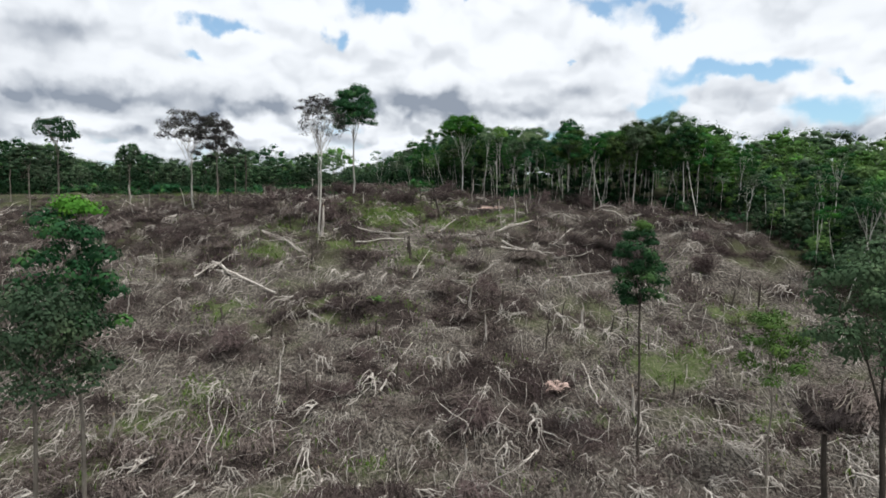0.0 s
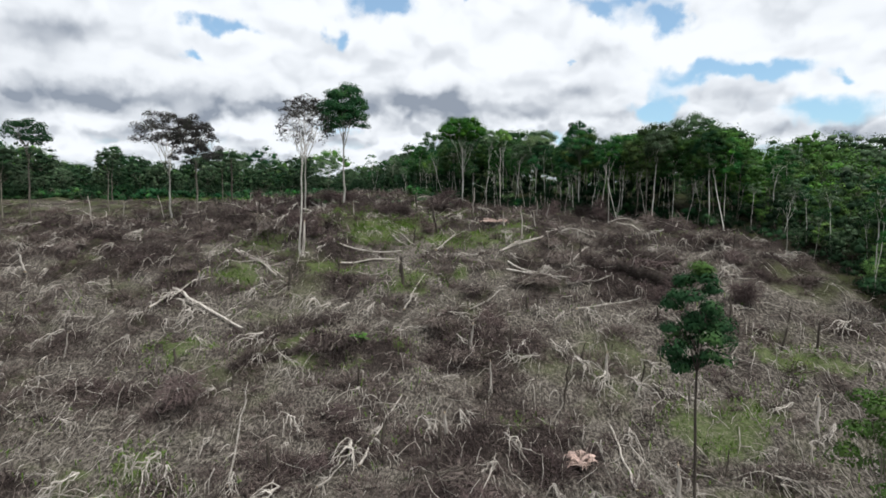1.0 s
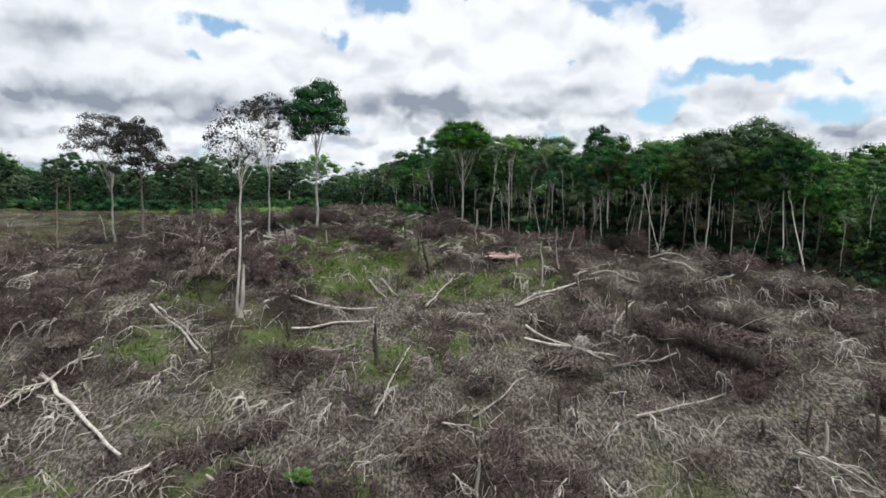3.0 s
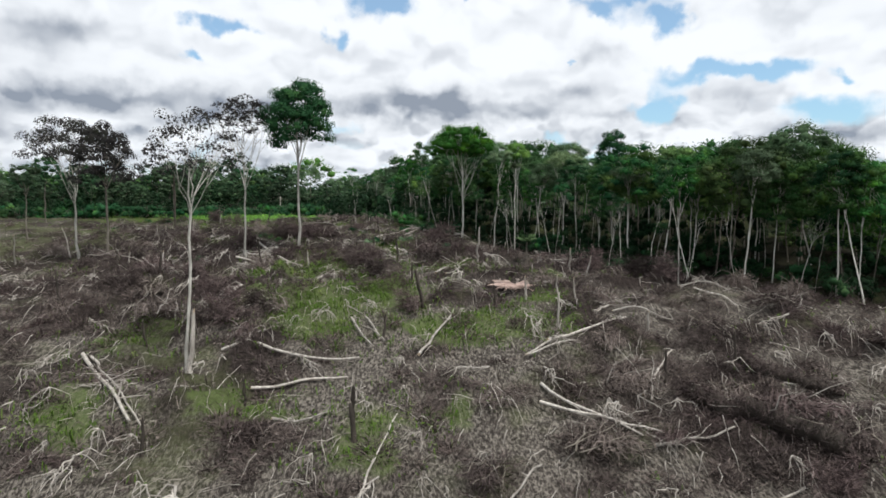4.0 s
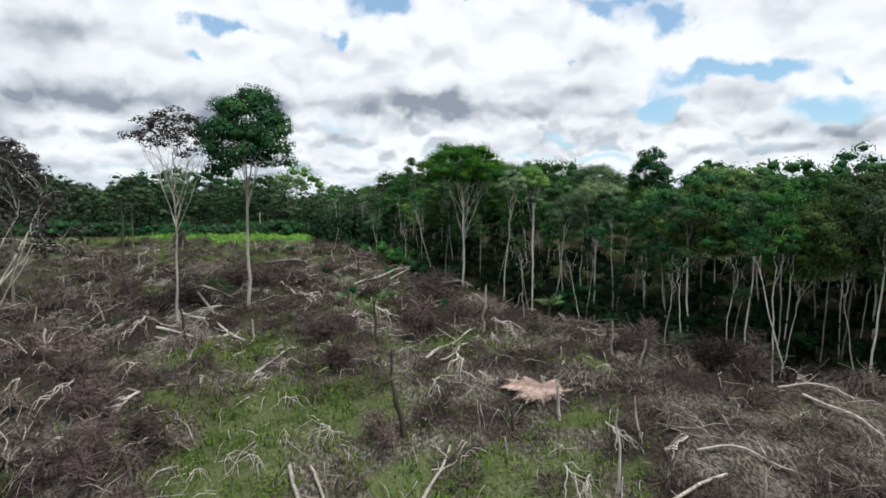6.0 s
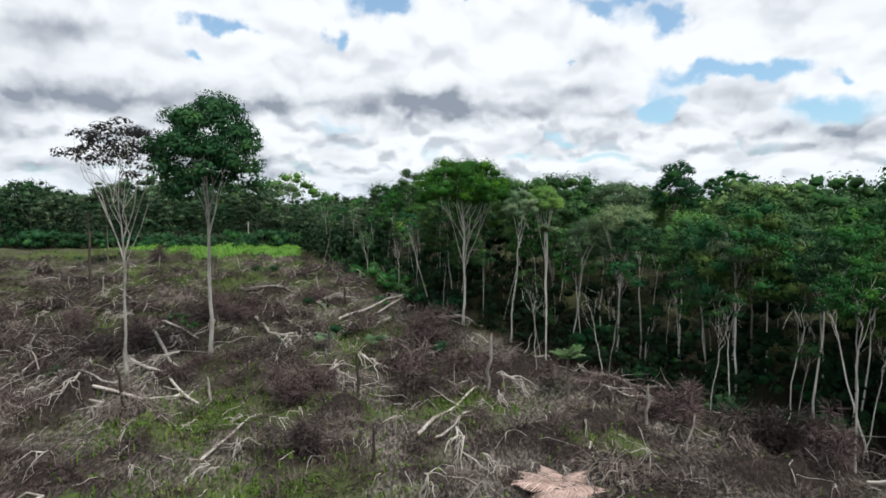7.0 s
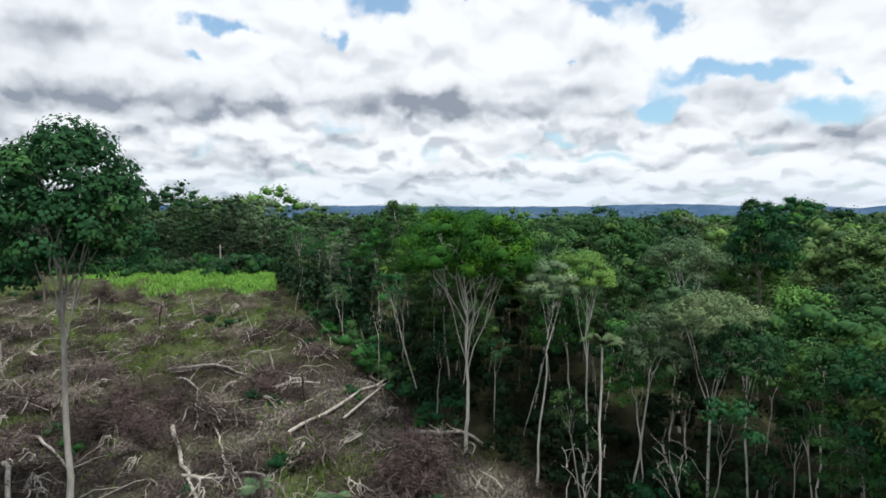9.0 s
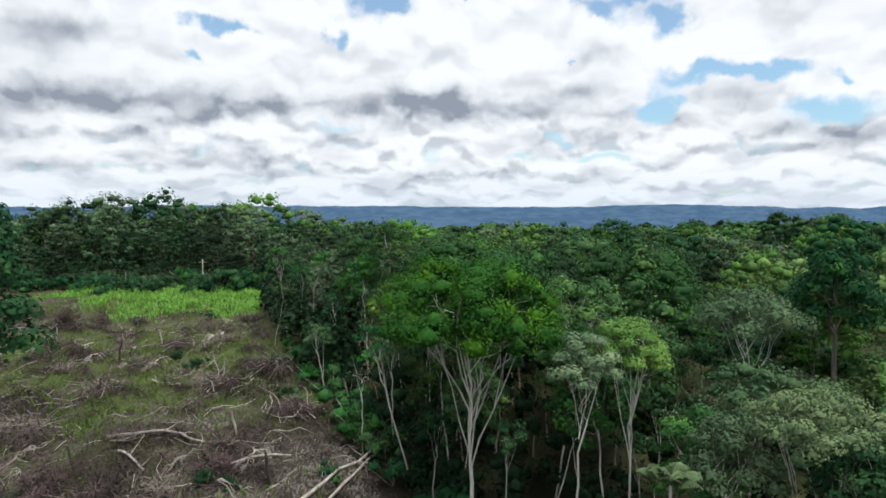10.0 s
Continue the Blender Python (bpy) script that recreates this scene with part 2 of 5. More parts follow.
TONES = [("dark_green", (0.011, 0.036, 0.019), (0.024, 0.068, 0.030), (0.050, 0.120, 0.038)),
         ("green", (0.019, 0.058, 0.022), (0.042, 0.112, 0.038), (0.092, 0.194, 0.050)),
         ("fresh_green", (0.042, 0.104, 0.028), (0.084, 0.186, 0.044), (0.142, 0.262, 0.062)),
         ("grey_green", (0.052, 0.096, 0.054), (0.102, 0.166, 0.090), (0.150, 0.218, 0.118))]
LEAF_DARK, LEAF_MID, LEAF_BRIGHT, LEAF_GREY = [leaf_material("leaf_" + n, a, b, c) for n, a, b, c in TONES]
LEAF_HAZE = leaf_material("leaf_far", (0.019, 0.042, 0.024), (0.036, 0.074, 0.036), (0.062, 0.110, 0.046), wide=True)
WOODS = {m: leaf_material("canopy_" + t[0], *t[1:], wide=True) for m, t in zip((LEAF_DARK, LEAF_MID, LEAF_BRIGHT, LEAF_GREY), TONES)}
LEAF_FORK = leaf_material("leaf_deep_green", (0.020, 0.050, 0.018), (0.040, 0.094, 0.026), (0.084, 0.160, 0.036))
# leaves near black: the forest's shade is put into their colour
LEAF_PAINTED_SHADE = leaf_material("leaf_painted_shade", (0.007, 0.020, 0.010), (0.013, 0.036, 0.015), (0.026, 0.060, 0.022), wide=True)
LEAF_PALE = leaf_material("leaf_pale_green", (0.060, 0.100, 0.048), (0.105, 0.158, 0.080), (0.140, 0.195, 0.100))
LEAF_DRY = leaf_material("leaf_withered", (0.026, 0.025, 0.026), (0.046, 0.044, 0.042), (0.041, 0.046, 0.032), 0.12)
GRASS = leaf_material("grass_blade", (0.043, 0.080, 0.020), (0.108, 0.170, 0.045), (0.165, 0.205, 0.080))
FIELD_GRASS = leaf_material("field_grass", (0.045, 0.165, 0.018), (0.072, 0.235, 0.026), (0.095, 0.260, 0.034))
BARK_PALE = bark_material("bark_pale", (0.300, 0.290, 0.262), (0.540, 0.525, 0.480))
BARK_WHITE = bark_material("bark_whitish", (0.400, 0.395, 0.355), (0.660, 0.650, 0.600))
BARK_GREY = bark_material("bark_grey", (0.118, 0.105, 0.088), (0.252, 0.227, 0.193))
BARK_DARK = bark_material("bark_dark", (0.029, 0.025, 0.022), (0.071, 0.060, 0.050))
DEADWOOD = bark_material("bleached_wood", (0.250, 0.230, 0.205), (0.480, 0.452, 0.412))
CUT_WOOD = bark_material("cut_wood", (0.353, 0.277, 0.185), (0.462, 0.378, 0.269), 8.0)
BRUSH = brush_material("dead_brush", (0.056, 0.045, 0.041), (0.185, 0.155, 0.140), (0.112, 0.089, 0.083))
BRUSH_DARK = brush_material("dead_brush_dark", (0.024, 0.019, 0.018), (0.092, 0.074, 0.069), (0.060, 0.046, 0.044))
BRUSH_PLUM = brush_material("dead_brush_plum", (0.042, 0.030, 0.030), (0.130, 0.100, 0.096), (0.088, 0.066, 0.064))
STRAW = brush_material("dry_litter", (0.105, 0.094, 0.080), (0.290, 0.265, 0.228), (0.205, 0.186, 0.158))
PALM_DRY = brush_material("dry_palm_leaf", (0.30, 0.215, 0.185), (0.46, 0.355, 0.315), (0.38, 0.28, 0.25))
GROUND = ground_material()
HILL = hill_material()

# ---- building blocks ----
class Geo:
    """Gathers vertices and polygons and turns them into one mesh."""

    def __init__(self):
        self.v, self.f, self.n = [], [], 0

    def add(self, verts, faces):
        verts = np.asarray(verts, float).reshape(-1, 3)
        self.v.append(verts)
        self.f.append(np.asarray(faces, int) + self.n)
        self.n += len(verts)

    def mesh(self, name, mat, smooth=False):
        me = bpy.data.meshes.new(name)
        verts = np.concatenate(self.v)
        loops = np.concatenate([f.ravel() for f in self.f])
        sizes = np.concatenate([np.full(len(f), f.shape[1]) for f in self.f])
        starts = np.concatenate([[0], np.cumsum(sizes)[:-1]])
        me.vertices.add(len(verts))
        me.vertices.foreach_set("co", verts.ravel())
        me.loops.add(len(loops))
        me.loops.foreach_set("vertex_index", loops)
        me.polygons.add(len(sizes))
        me.polygons.foreach_set("loop_start", starts)
        if smooth:
            me.polygons.foreach_set("use_smooth", np.ones(len(sizes), bool))
        me.update(calc_edges=True)
        me.materials.append(mat)
        return me

    def tube(self, pts, radii, sides=6, caps=False):
        """A tapered round rod through the points."""
        pts = np.asarray(pts, float)
        d = np.gradient(pts, axis=0)
        d /= np.linalg.norm(d, axis=1)[:, None] + 1e-9
        ref = np.array((1.0, 0, 0)) if abs(d[0][0]) < 0.8 else np.array((0, 1.0, 0))
        s = np.cross(d, ref)
        s /= np.linalg.norm(s, axis=1)[:, None] + 1e-9
        t = np.cross(d, s)
        a = np.arange(sides) * 2 * np.pi / sides
        ring = pts[:, None] + np.asarray(radii)[:, None, None] * (s[:, None] * np.cos(a)[None, :, None] + t[:, None] * np.sin(a)[None, :, None])
        i = np.arange(len(pts) - 1)[:, None] * sides
        j = np.arange(sides)[None]
        k = (j + 1) % sides
        self.add(ring.reshape(-1, 3), np.stack([i + j, i + k, i + sides + k, i + sides + j], -1).reshape(-1, 4))
        if caps:
            self.add(ring[0][::-1], [list(range(sides))])
            self.add(ring[-1], [list(range(sides))])

    def leaves(self, centres, normals, size, rng, slim=0.55):
        """One four-cornered blade for each centre, folded a little along its middle."""
        n = len(centres)
        normals = normals / (np.linalg.norm(normals, axis=1)[:, None] + 1e-9)
        r = rng.normal(size=(n, 3))
        a = np.cross(normals, r)
        a /= np.linalg.norm(a, axis=1)[:, None] + 1e-9
        b = np.cross(normals, a)
        s = (size * rng.uniform(0.6, 1.35, n))[:, None]
        q = np.stack([centres - a * s, centres - b * s * slim + normals * s * 0.15, centres + a * s, centres + b * s * slim + normals * s * 0.15], 1)
        self.add(q.reshape(-1, 3), np.arange(4 * n).reshape(n, 4))


def link(name, me, parent=None, label=""):
    ob = new(name, me)
    if parent is not None:
        ob.parent = parent
    if label:
        tagged(ob, label)
    return ob


def part(name, geo, mat, parent, label="", smooth=False):
    return link(name, geo.mesh(name, mat, smooth), parent, label)


def thing(name, m=None):
    ob = new(name)
    ob.empty_display_size = 0.3
    if m is not None:
        ob.matrix_basis = m
    return ob


def smoothstep(a, b, x):
    t = min(max((x - a) / (b - a), 0.0), 1.0)
    return t * t * (3 - 2 * t)


# the lie of the land: height along the way ahead, then the fall to the side
RISE_Y = [-5000, -200, 10, 35, 45, 51, 60, 68, 75, 85, 94, 103, 115, 124, 134, 146, 160, 200, 240, 400, 700, 900, 1300, 2200, 5000]
RISE_Z = [-40, -22, -18.6, -18.2, -17.2, -15.0, -12.5, -9.6, -7.0, -3.8, -1.6, 0.2, 1.3, 2.2, 3.3, 4.7, 5.5, 5.4, 5.4, -1, -12, -22, -60, -90, -60]


def land(x, y):
    z = float(np.interp(y, RISE_Y, RISE_Z)) * 0.5 + 0.25 * float(np.interp(y - 5, RISE_Y, RISE_Z) + np.interp(y + 5, RISE_Y, RISE_Z))
    left = max(-x - 24.0, 0.0)
    z -= 7.5 * (1 - math.exp(-left * 0.17 / 7.5)) * smoothstep(95, 120, y) * (1 - smoothstep(150, 215, y))
    z += 1.5 * smoothstep(18, 34, x) * (1 - smoothstep(75, 95, y))
    return z


EDGE = [(82, 15), (47, 50), (42, 66), (42.5, 86), (41, 99), (35, 105.5), (27, 108.5), (21, 113.5), (15.5, 120.5), (9.5, 128.5), (3.5, 135.5), (-1.5, 143.5), (-5, 151), (-9, 160), (-15, 172), (-21, 187), (-29, 211), (-34, 236), (-62, 246), (-110, 240), (-165, 215), (-190, 150), (-200, 60)]


def edge_depth(x, y):
    """How far inside the forest a place lies; below zero it is in the open."""
    best = 1e9
    inside = False
    n = len(EDGE)
    for (x0, y0), (x1, y1) in zip(EDGE, EDGE[1:]):
        dx, dy = x1 - x0, y1 - y0
        t = min(max(((x - x0) * dx + (y - y0) * dy) / (dx * dx + dy * dy), 0), 1)
        best = min(best, math.hypot(x - x0 - t * dx, y - y0 - t * dy))
    ring = EDGE + [(-200, -100), (75, -100)]
    for (x0, y0), (x1, y1) in zip(ring, ring[1:] + ring[:1]):
        if (y0 > y) != (y1 > y) and x < (x1 - x0) * (y - y0) / (y1 - y0) + x0:
            inside = not inside
    return -best if inside else best


def cover(x, y):
    """How thickly dead brush lies: high on the dark heaps, low on bare pale litter."""
    n = 0.8 * noise.noise((x * 0.12, y * 0.16, 12.0)) + 0.75 * noise.noise((x * 0.34, y * 0.46, 4.0))
    n -= 0.20 * (1 - smoothstep(72, 86, y))
    n -= 0.30 * smoothstep(8, 18, x) * (1 - smoothstep(68, 78, y))
    n += 0.14 * smoothstep(-14, -26, x) * smoothstep(80, 92, y) * (1 - smoothstep(150, 170, y))
    n -= 0.30 * smoothstep(75, 82, y) * (1 - smoothstep(97, 101, y)) * smoothstep(-12, -4, x) * (1 - smoothstep(8, 14, x))
    return n


def lumps(x, y):
    near = 1 - smoothstep(235, 300, y)
    return near * (0.65 * noise.noise((x * 0.15, y * 0.15, 3.1)) + 0.80 * noise.noise((x * 0.38, y * 0.38, 7.7)) + 0.22 * noise.noise((x * 1.1, y * 1.1, 1.2)) + 1.7 * min(max(cover(x, y), 0.0), 0.6))


def ground_z(x, y):
    return land(x, y) + lumps(x, y)


def build_ground():
    def spread(a, b, step, grow, end):
        out = list(np.arange(a, b, step))
        s = step
        while out[-1] < end:
            s *= grow
            out.append(out[-1] + s)
        return out

    right = spread(0, 60, 0.75, 1.12, 4700)
    xs = [-v for v in right[:0:-1]] + right
    ahead = spread(28, 150, 0.75, 1.03, 4700)
    behind = [28 - v for v in spread(2, 6, 2, 1.4, 900)][::-1]
    ys = behind + ahead
    verts = [(x, y, ground_z(x, y)) for y in ys for x in xs]
    w = len(xs)
    i = (np.arange(len(ys) - 1)[:, None] * w + np.arange(w - 1)[None]).ravel()
    g = Geo()
    g.add(verts, np.stack([i, i + 1, i + 1 + w, i + w], 1))
    me = g.mesh("ground", GROUND, True)
    # 2.0 inside the forest picks the floor colour darkened for shade
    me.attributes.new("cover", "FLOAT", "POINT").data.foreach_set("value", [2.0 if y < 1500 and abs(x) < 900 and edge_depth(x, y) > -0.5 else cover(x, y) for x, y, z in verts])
    tagged(link("ground", me), "cleared hillside of dry litter, bare soil and green regrowth", "ground", kind="structure")


build_ground()


class Chart:
    """The clearing on a fine chart, for asking many places at once."""

    def __init__(self):
        self.x0, self.y0, self.step, self.w, self.h = -172.0, 26.0, 0.8, 345, 270
        cells = [(self.x0 + i * self.step, self.y0 + j * self.step) for j in range(self.h) for i in range(self.w)]
        self.z = np.array([ground_z(x, y) for x, y in cells]).reshape(self.h, self.w)
        self.n = np.array([cover(x, y) for x, y in cells]).reshape(self.h, self.w)
        self.e = np.array([edge_depth(self.x0 + i * self.step * 4, self.y0 + j * self.step * 4) for j in range(self.h // 4 + 2) for i in range(self.w // 4 + 2)]).reshape(self.h // 4 + 2, self.w // 4 + 2)

    def ask(self, grid, x, y, step):
        u = np.clip((np.asarray(x) - self.x0) / step, 0, grid.shape[1] - 1.001)
        v = np.clip((np.asarray(y) - self.y0) / step, 0, grid.shape[0] - 1.001)
        i, j = u.astype(int), v.astype(int)
        a, b = u - i, v - j
        return grid[j, i] * (1 - a) * (1 - b) + grid[j, i + 1] * a * (1 - b) + grid[j + 1, i] * (1 - a) * b + grid[j + 1, i + 1] * a * b

    def height(self, x, y):
        return self.ask(self.z, x, y, self.step)

    def brush(self, x, y):
        return self.ask(self.n, x, y, self.step)

    def edge(self, x, y):
        return self.ask(self.e, x, y, self.step * 4)


CHART = Chart()


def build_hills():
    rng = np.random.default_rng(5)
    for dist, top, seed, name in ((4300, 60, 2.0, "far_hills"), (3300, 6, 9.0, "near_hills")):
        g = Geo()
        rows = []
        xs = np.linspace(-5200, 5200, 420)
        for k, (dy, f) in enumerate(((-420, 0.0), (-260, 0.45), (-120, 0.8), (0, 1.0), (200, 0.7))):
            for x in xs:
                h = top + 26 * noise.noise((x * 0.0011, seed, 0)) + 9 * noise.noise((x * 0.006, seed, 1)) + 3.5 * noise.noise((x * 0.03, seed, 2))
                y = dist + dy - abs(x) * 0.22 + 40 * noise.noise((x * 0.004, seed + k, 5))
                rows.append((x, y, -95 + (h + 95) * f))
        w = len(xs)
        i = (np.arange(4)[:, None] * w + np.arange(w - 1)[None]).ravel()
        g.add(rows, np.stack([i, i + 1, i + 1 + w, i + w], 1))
        tagged(link("backdrop", g.mesh(name, HILL, True)), "long forested ridge on the horizon, coloured blue for haze", "hills", kind="structure")


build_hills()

# ---- trees ----
def bent(a, b, n, wob, rng, sag=0.0):
    """n points from a to b with a little wander."""
    t = np.linspace(0, 1, n)[:, None]
    p = np.asarray(a) * (1 - t) + np.asarray(b) * t
    w = rng.normal(size=(n, 3)) * wob
    w[0] = w[-1] = 0
    p = p + w
    p[:, 2] += sag * np.sin(np.pi * t[:, 0])
    return p


def knot():
    """Corners and faces of a small round knot, for the dense inside of a clump."""
    bm = bmesh.new()
    bmesh.ops.create_icosphere(bm, subdivisions=1, radius=1.0)
    out = np.array([v.co[:] for v in bm.verts]), np.array([[v.index for v in f.verts] for f in bm.faces])
    bm.free()
    return out


KNOT = knot()


def clump(geo, centre, radius, count, size, rng, flat=0.7, core=0.0):
    """Leaves on the upper and outer side of a small ball of twigs, dense at its heart."""
    if core:
        geo.add(np.asarray(centre) + KNOT[0] * rng.uniform(0.5, 1.15, (len(KNOT[0]), 1)) * radius * core * np.array((1, 1, flat)), KNOT[1])
    d = rng.normal(size=(count, 3))
    d[:, 2] = np.abs(d[:, 2]) * 1.1 - 0.45
    d /= np.linalg.norm(d, axis=1)[:, None]
    r = radius * rng.uniform(0.45, 1.08, count) ** 0.6
    c = np.asarray(centre) + d * r[:, None] * np.array((1, 1, flat))
    geo.leaves(c, d + rng.normal(size=(count, 3)) * 0.16 + np.array((0, 0, 0.28)), size, rng, 0.72)


def tree_meshes(name, seed, height, bole, spread, dome, limbs, clumps, leaves, leaf, bark, leafmat, radius=None, lean=0.03, crown_low=0.0, clump_r=0.34, twigs=True, hollow=0.35, sides=6, core=0.0):
    """Bole up to the first fork, limbs that open into a dome, twigs to every clump of leaves.
    Returns the mesh of the trunk, those of the limbs, and that of the crown."""
    rng = np.random.default_rng(seed)
    radius = radius or height * 0.013
    trunk = Geo()
    off = rng.normal(size=2) * lean * height
    fork = np.array((off[0] * 0.6, off[1] * 0.6, bole))
    top = np.array((off[0], off[1], height))
    p = bent((0, 0, -0.4), fork, 7, height * 0.004, rng)
    rr = np.linspace(radius * 1.0, radius * 0.66, 7)
    rr[0] *= 1.5
    rr[1] *= 1.08
    trunk.tube(p, rr, sides + 2)
    p = bent(fork, top - np.array((0, 0, dome * 0.5)), 5, height * 0.012, rng)
    trunk.tube(p, np.linspace(radius * 0.6, radius * 0.12, 5), sides)
    mid = np.array((off[0] * 0.9, off[1] * 0.9, height - dome))
    centres = []
    for i in range(clumps):
        a = i * 2.399963 + rng.uniform(-0.4, 0.4)
        k = (i + 0.5) / clumps
        el = math.asin(min(1, crown_low + (1 - crown_low) * k)) if rng.uniform() > hollow * 0.5 else rng.uniform(0.1, 1.2)
        q = rng.uniform(0.72, 1.0) if rng.uniform() > hollow * 0.5 else rng.uniform(0.2, 0.7)
        centres.append(mid + np.array((math.cos(a) * math.cos(el) * spread, math.sin(a) * math.cos(el) * spread, math.sin(el) * dome)) * q)
    centres = np.array(centres)
    arms = []
    heads = []
    for i in range(limbs):
        a = i * 2 * np.pi / limbs + rng.uniform(-0.4, 0.4)
        s = fork + (top - fork) * rng.uniform(-0.12, 0.45)
        e = mid + np.array((math.cos(a) * spread * 0.6, math.sin(a) * spread * 0.6, dome * rng.uniform(0.1, 0.5)))
        p = bent(s, e, 6, spread * 0.03, rng, spread * 0.13)
        g = Geo()
        r0 = radius * rng.uniform(0.26, 0.42)
        g.tube(p, np.linspace(r0, r0 * 0.30, 6), max(4, sides - 1))
        a += rng.choice((-1, 1)) * rng.uniform(0.35, 0.75)
        e2 = mid + np.array((math.cos(a) * spread * 0.55, math.sin(a) * spread * 0.55, dome * rng.uniform(0.2, 0.6)))
        p2 = bent(p[2], e2, 4, spread * 0.03, rng, spread * 0.06)
        g.tube(p2, np.linspace(r0 * 0.66, r0 * 0.32, 4), 4)
        arms.append(g)
        heads += [(p[4], g, r0 * 0.5), (p[5], g, r0 * 0.42), (p2[3], g, r0 * 0.3)]
    if twigs and heads:
        hp = np.array([h[0] for h in heads])
        for c in centres:
            j = int(np.argmin(np.linalg.norm(hp - c, axis=1)))
            heads[j][1].tube(bent(hp[j], c, 4, spread * 0.03, rng, 0.15), np.linspace(heads[j][2] * 0.8, 0.008, 4), 4)
    crown = Geo()
    for c in centres:
        cr = spread * clump_r * rng.uniform(0.75, 1.25)
        clump(crown, c, cr, int(leaves / clumps * rng.uniform(0.7, 1.3)), leaf, rng, core=core)
    return (trunk.mesh("trunk", bark, True), [g.mesh("limb", bark, True) for g in arms], crown.mesh("crown", leafmat, True))


def plant(name, meshes, m, label, category="tree", group=""):
    trunk, arms, crown = meshes
    ob = tagged(thing(name, m), label, category, group)
    link("trunk", trunk, ob)
    for a in arms:
        link("limb", a, ob)
    if crown is not None:
        link("crown", crown, ob)
    return ob


def stand(x, y, turn=0.0, size=1.0, tilt=(0, 0), sink=0.0):
    return pose(x, y, land(x, y) - sink, tilt[0], tilt[1], turn) @ Matrix.Diagonal((size, size, size, 1))


def join_limbs(meshes):
    """The limbs of a forest tree as one mesh with its trunk, to keep the wood light."""
    trunk, arms, crown = meshes
    bm = bmesh.new()
    for me in (trunk, *arms):
        bm.from_mesh(me)
    me = bpy.data.meshes.new("trunk")
    bm.to_mesh(me)
    bm.free()
    me.materials.append(trunk.materials[0])
    me.polygons.foreach_set("use_smooth", np.ones(len(me.polygons), bool))
    return (me, [], crown)


# the trees that were left standing
def lone_trees():
    t = tree_meshes("a", 11, 22.0, 11.5, 4.4, 5.0, 8, 100, 19000, 0.125, BARK_PALE, LEAF_DARK, 0.19, 0.004, -0.75, 0.28, hollow=0.5, core=0.35)
    plant("tall_tree", t, stand(-17.3, 123.8, 40), "tall dark green tree with a bare pale trunk")
    t = tree_meshes("b", 12, 20.2, 9.6, 5.3, 5.6, 12, 64, 3000, 0.13, BARK_PALE, LEAF_DRY, 0.135, 0.012, 0.50, 0.14, hollow=0.1)
    plant("thin_tree", t, stand(-24.0, 122.9, 10), "slender pale tree with a flat sparse withered crown")
    t = tree_meshes("c", 13, 19.2, 11.6, 3.6, 5.2, 8, 60, 1900, 0.10, BARK_PALE, LEAF_DRY, 0.12, 0.015, 0.0, 0.19, hollow=0.2)
    plant("thin_tree", t, stand(-16.8, 86.2, 120), "slender pale forked tree with a thin withered crown")
    t = tree_meshes("d", 14, 20.4, 10.5, 4.9, 7.0, 8, 58, 6800, 0.15, BARK_GREY, LEAF_DRY, 0.20, 0.02, -0.3, 0.22)
    plant("thin_tree", t, stand(-47.4, 134, 200), "grey tree with a drooping withered brown crown")
    t = tree_meshes("e", 15, 22.2, 9.0, 6.9, 7.2, 10, 70, 6800, 0.15, BARK_PALE, LEAF_DRY, 0.19, 0.03, 0.1, 0.19)
    plant("thin_tree", t, stand(-54.8, 139, 70), "slender pale tree with an open spreading crown")
    t = tree_meshes("g", 16, 24.0, 13.0, 4.6, 6.0, 6, 36, 2400, 0.24, BARK_GREY, LEAF_DARK, 0.24, 0.01, 0.0, 0.30)
    plant("tall_tree", t, stand(-93, 154, 30), "tall dark tree rising over the far forest")
    # close to where the way begins
    t = tree_meshes("h", 17, 14.8, 9.5, 3.1, 3.0, 6, 40, 9500, 0.095, BARK_GREY, LEAF_HAZE, 0.13, 0.02, -0.6, 0.34)
    plant("slope_tree", t, stand(-18.8, 28.4, 0), "leafy green tree low on the cleared slope")
    t = tree_meshes("i", 18, 18.6, 12.0, 2.3, 4.6, 6, 34, 6500, 0.10, BARK_GREY, LEAF_DARK, 0.13, 0.01, -0.6, 0.38)
    ob = plant("slope_tree", t, stand(-18.1, 31.2, 50), "narrow dark tree with a yellow-green top")
    g, r2 = Geo(), np.random.default_rng(181)
    for k in range(9):
        clump(g, (r2.normal() * 0.32, r2.normal() * 0.32, 18.3 + r2.uniform(-0.2, 0.3)), 0.75, 130, 0.085, r2, 0.7)
    part("crown_top", g, LEAF_BRIGHT, ob, "fresh yellow-green shoots")
    t = tree_meshes("j", 19, 16.6, 10.8, 1.6, 3.6, 5, 30, 6500, 0.085, BARK_DARK, LEAF_DARK, 0.10, 0.008, -0.8, 0.42, core=0.4)
    ob = plant("slope_tree", t, stand(13.5, 42.8, 50), "slim young tree with a narrow leafy crown and yellow-green top")
    g, r2 = Geo(), np.random.default_rng(191)
    for k in range(6):
        clump(g, (r2.normal() * 0.2, r2.normal() * 0.2, 16.2 + r2.uniform(-0.2, 0.25)), 0.55, 110, 0.07, r2, 0.7)
    part("crown_top", g, LEAF_BRIGHT, ob, "fresh yellow-green shoots")
    t = tree_meshes("k", 20, 17.0, 9.5, 3.0, 4.4, 7, 44, 9500, 0.088, BARK_DARK, LEAF_GREY, 0.17, 0.01, -0.3, 0.30)
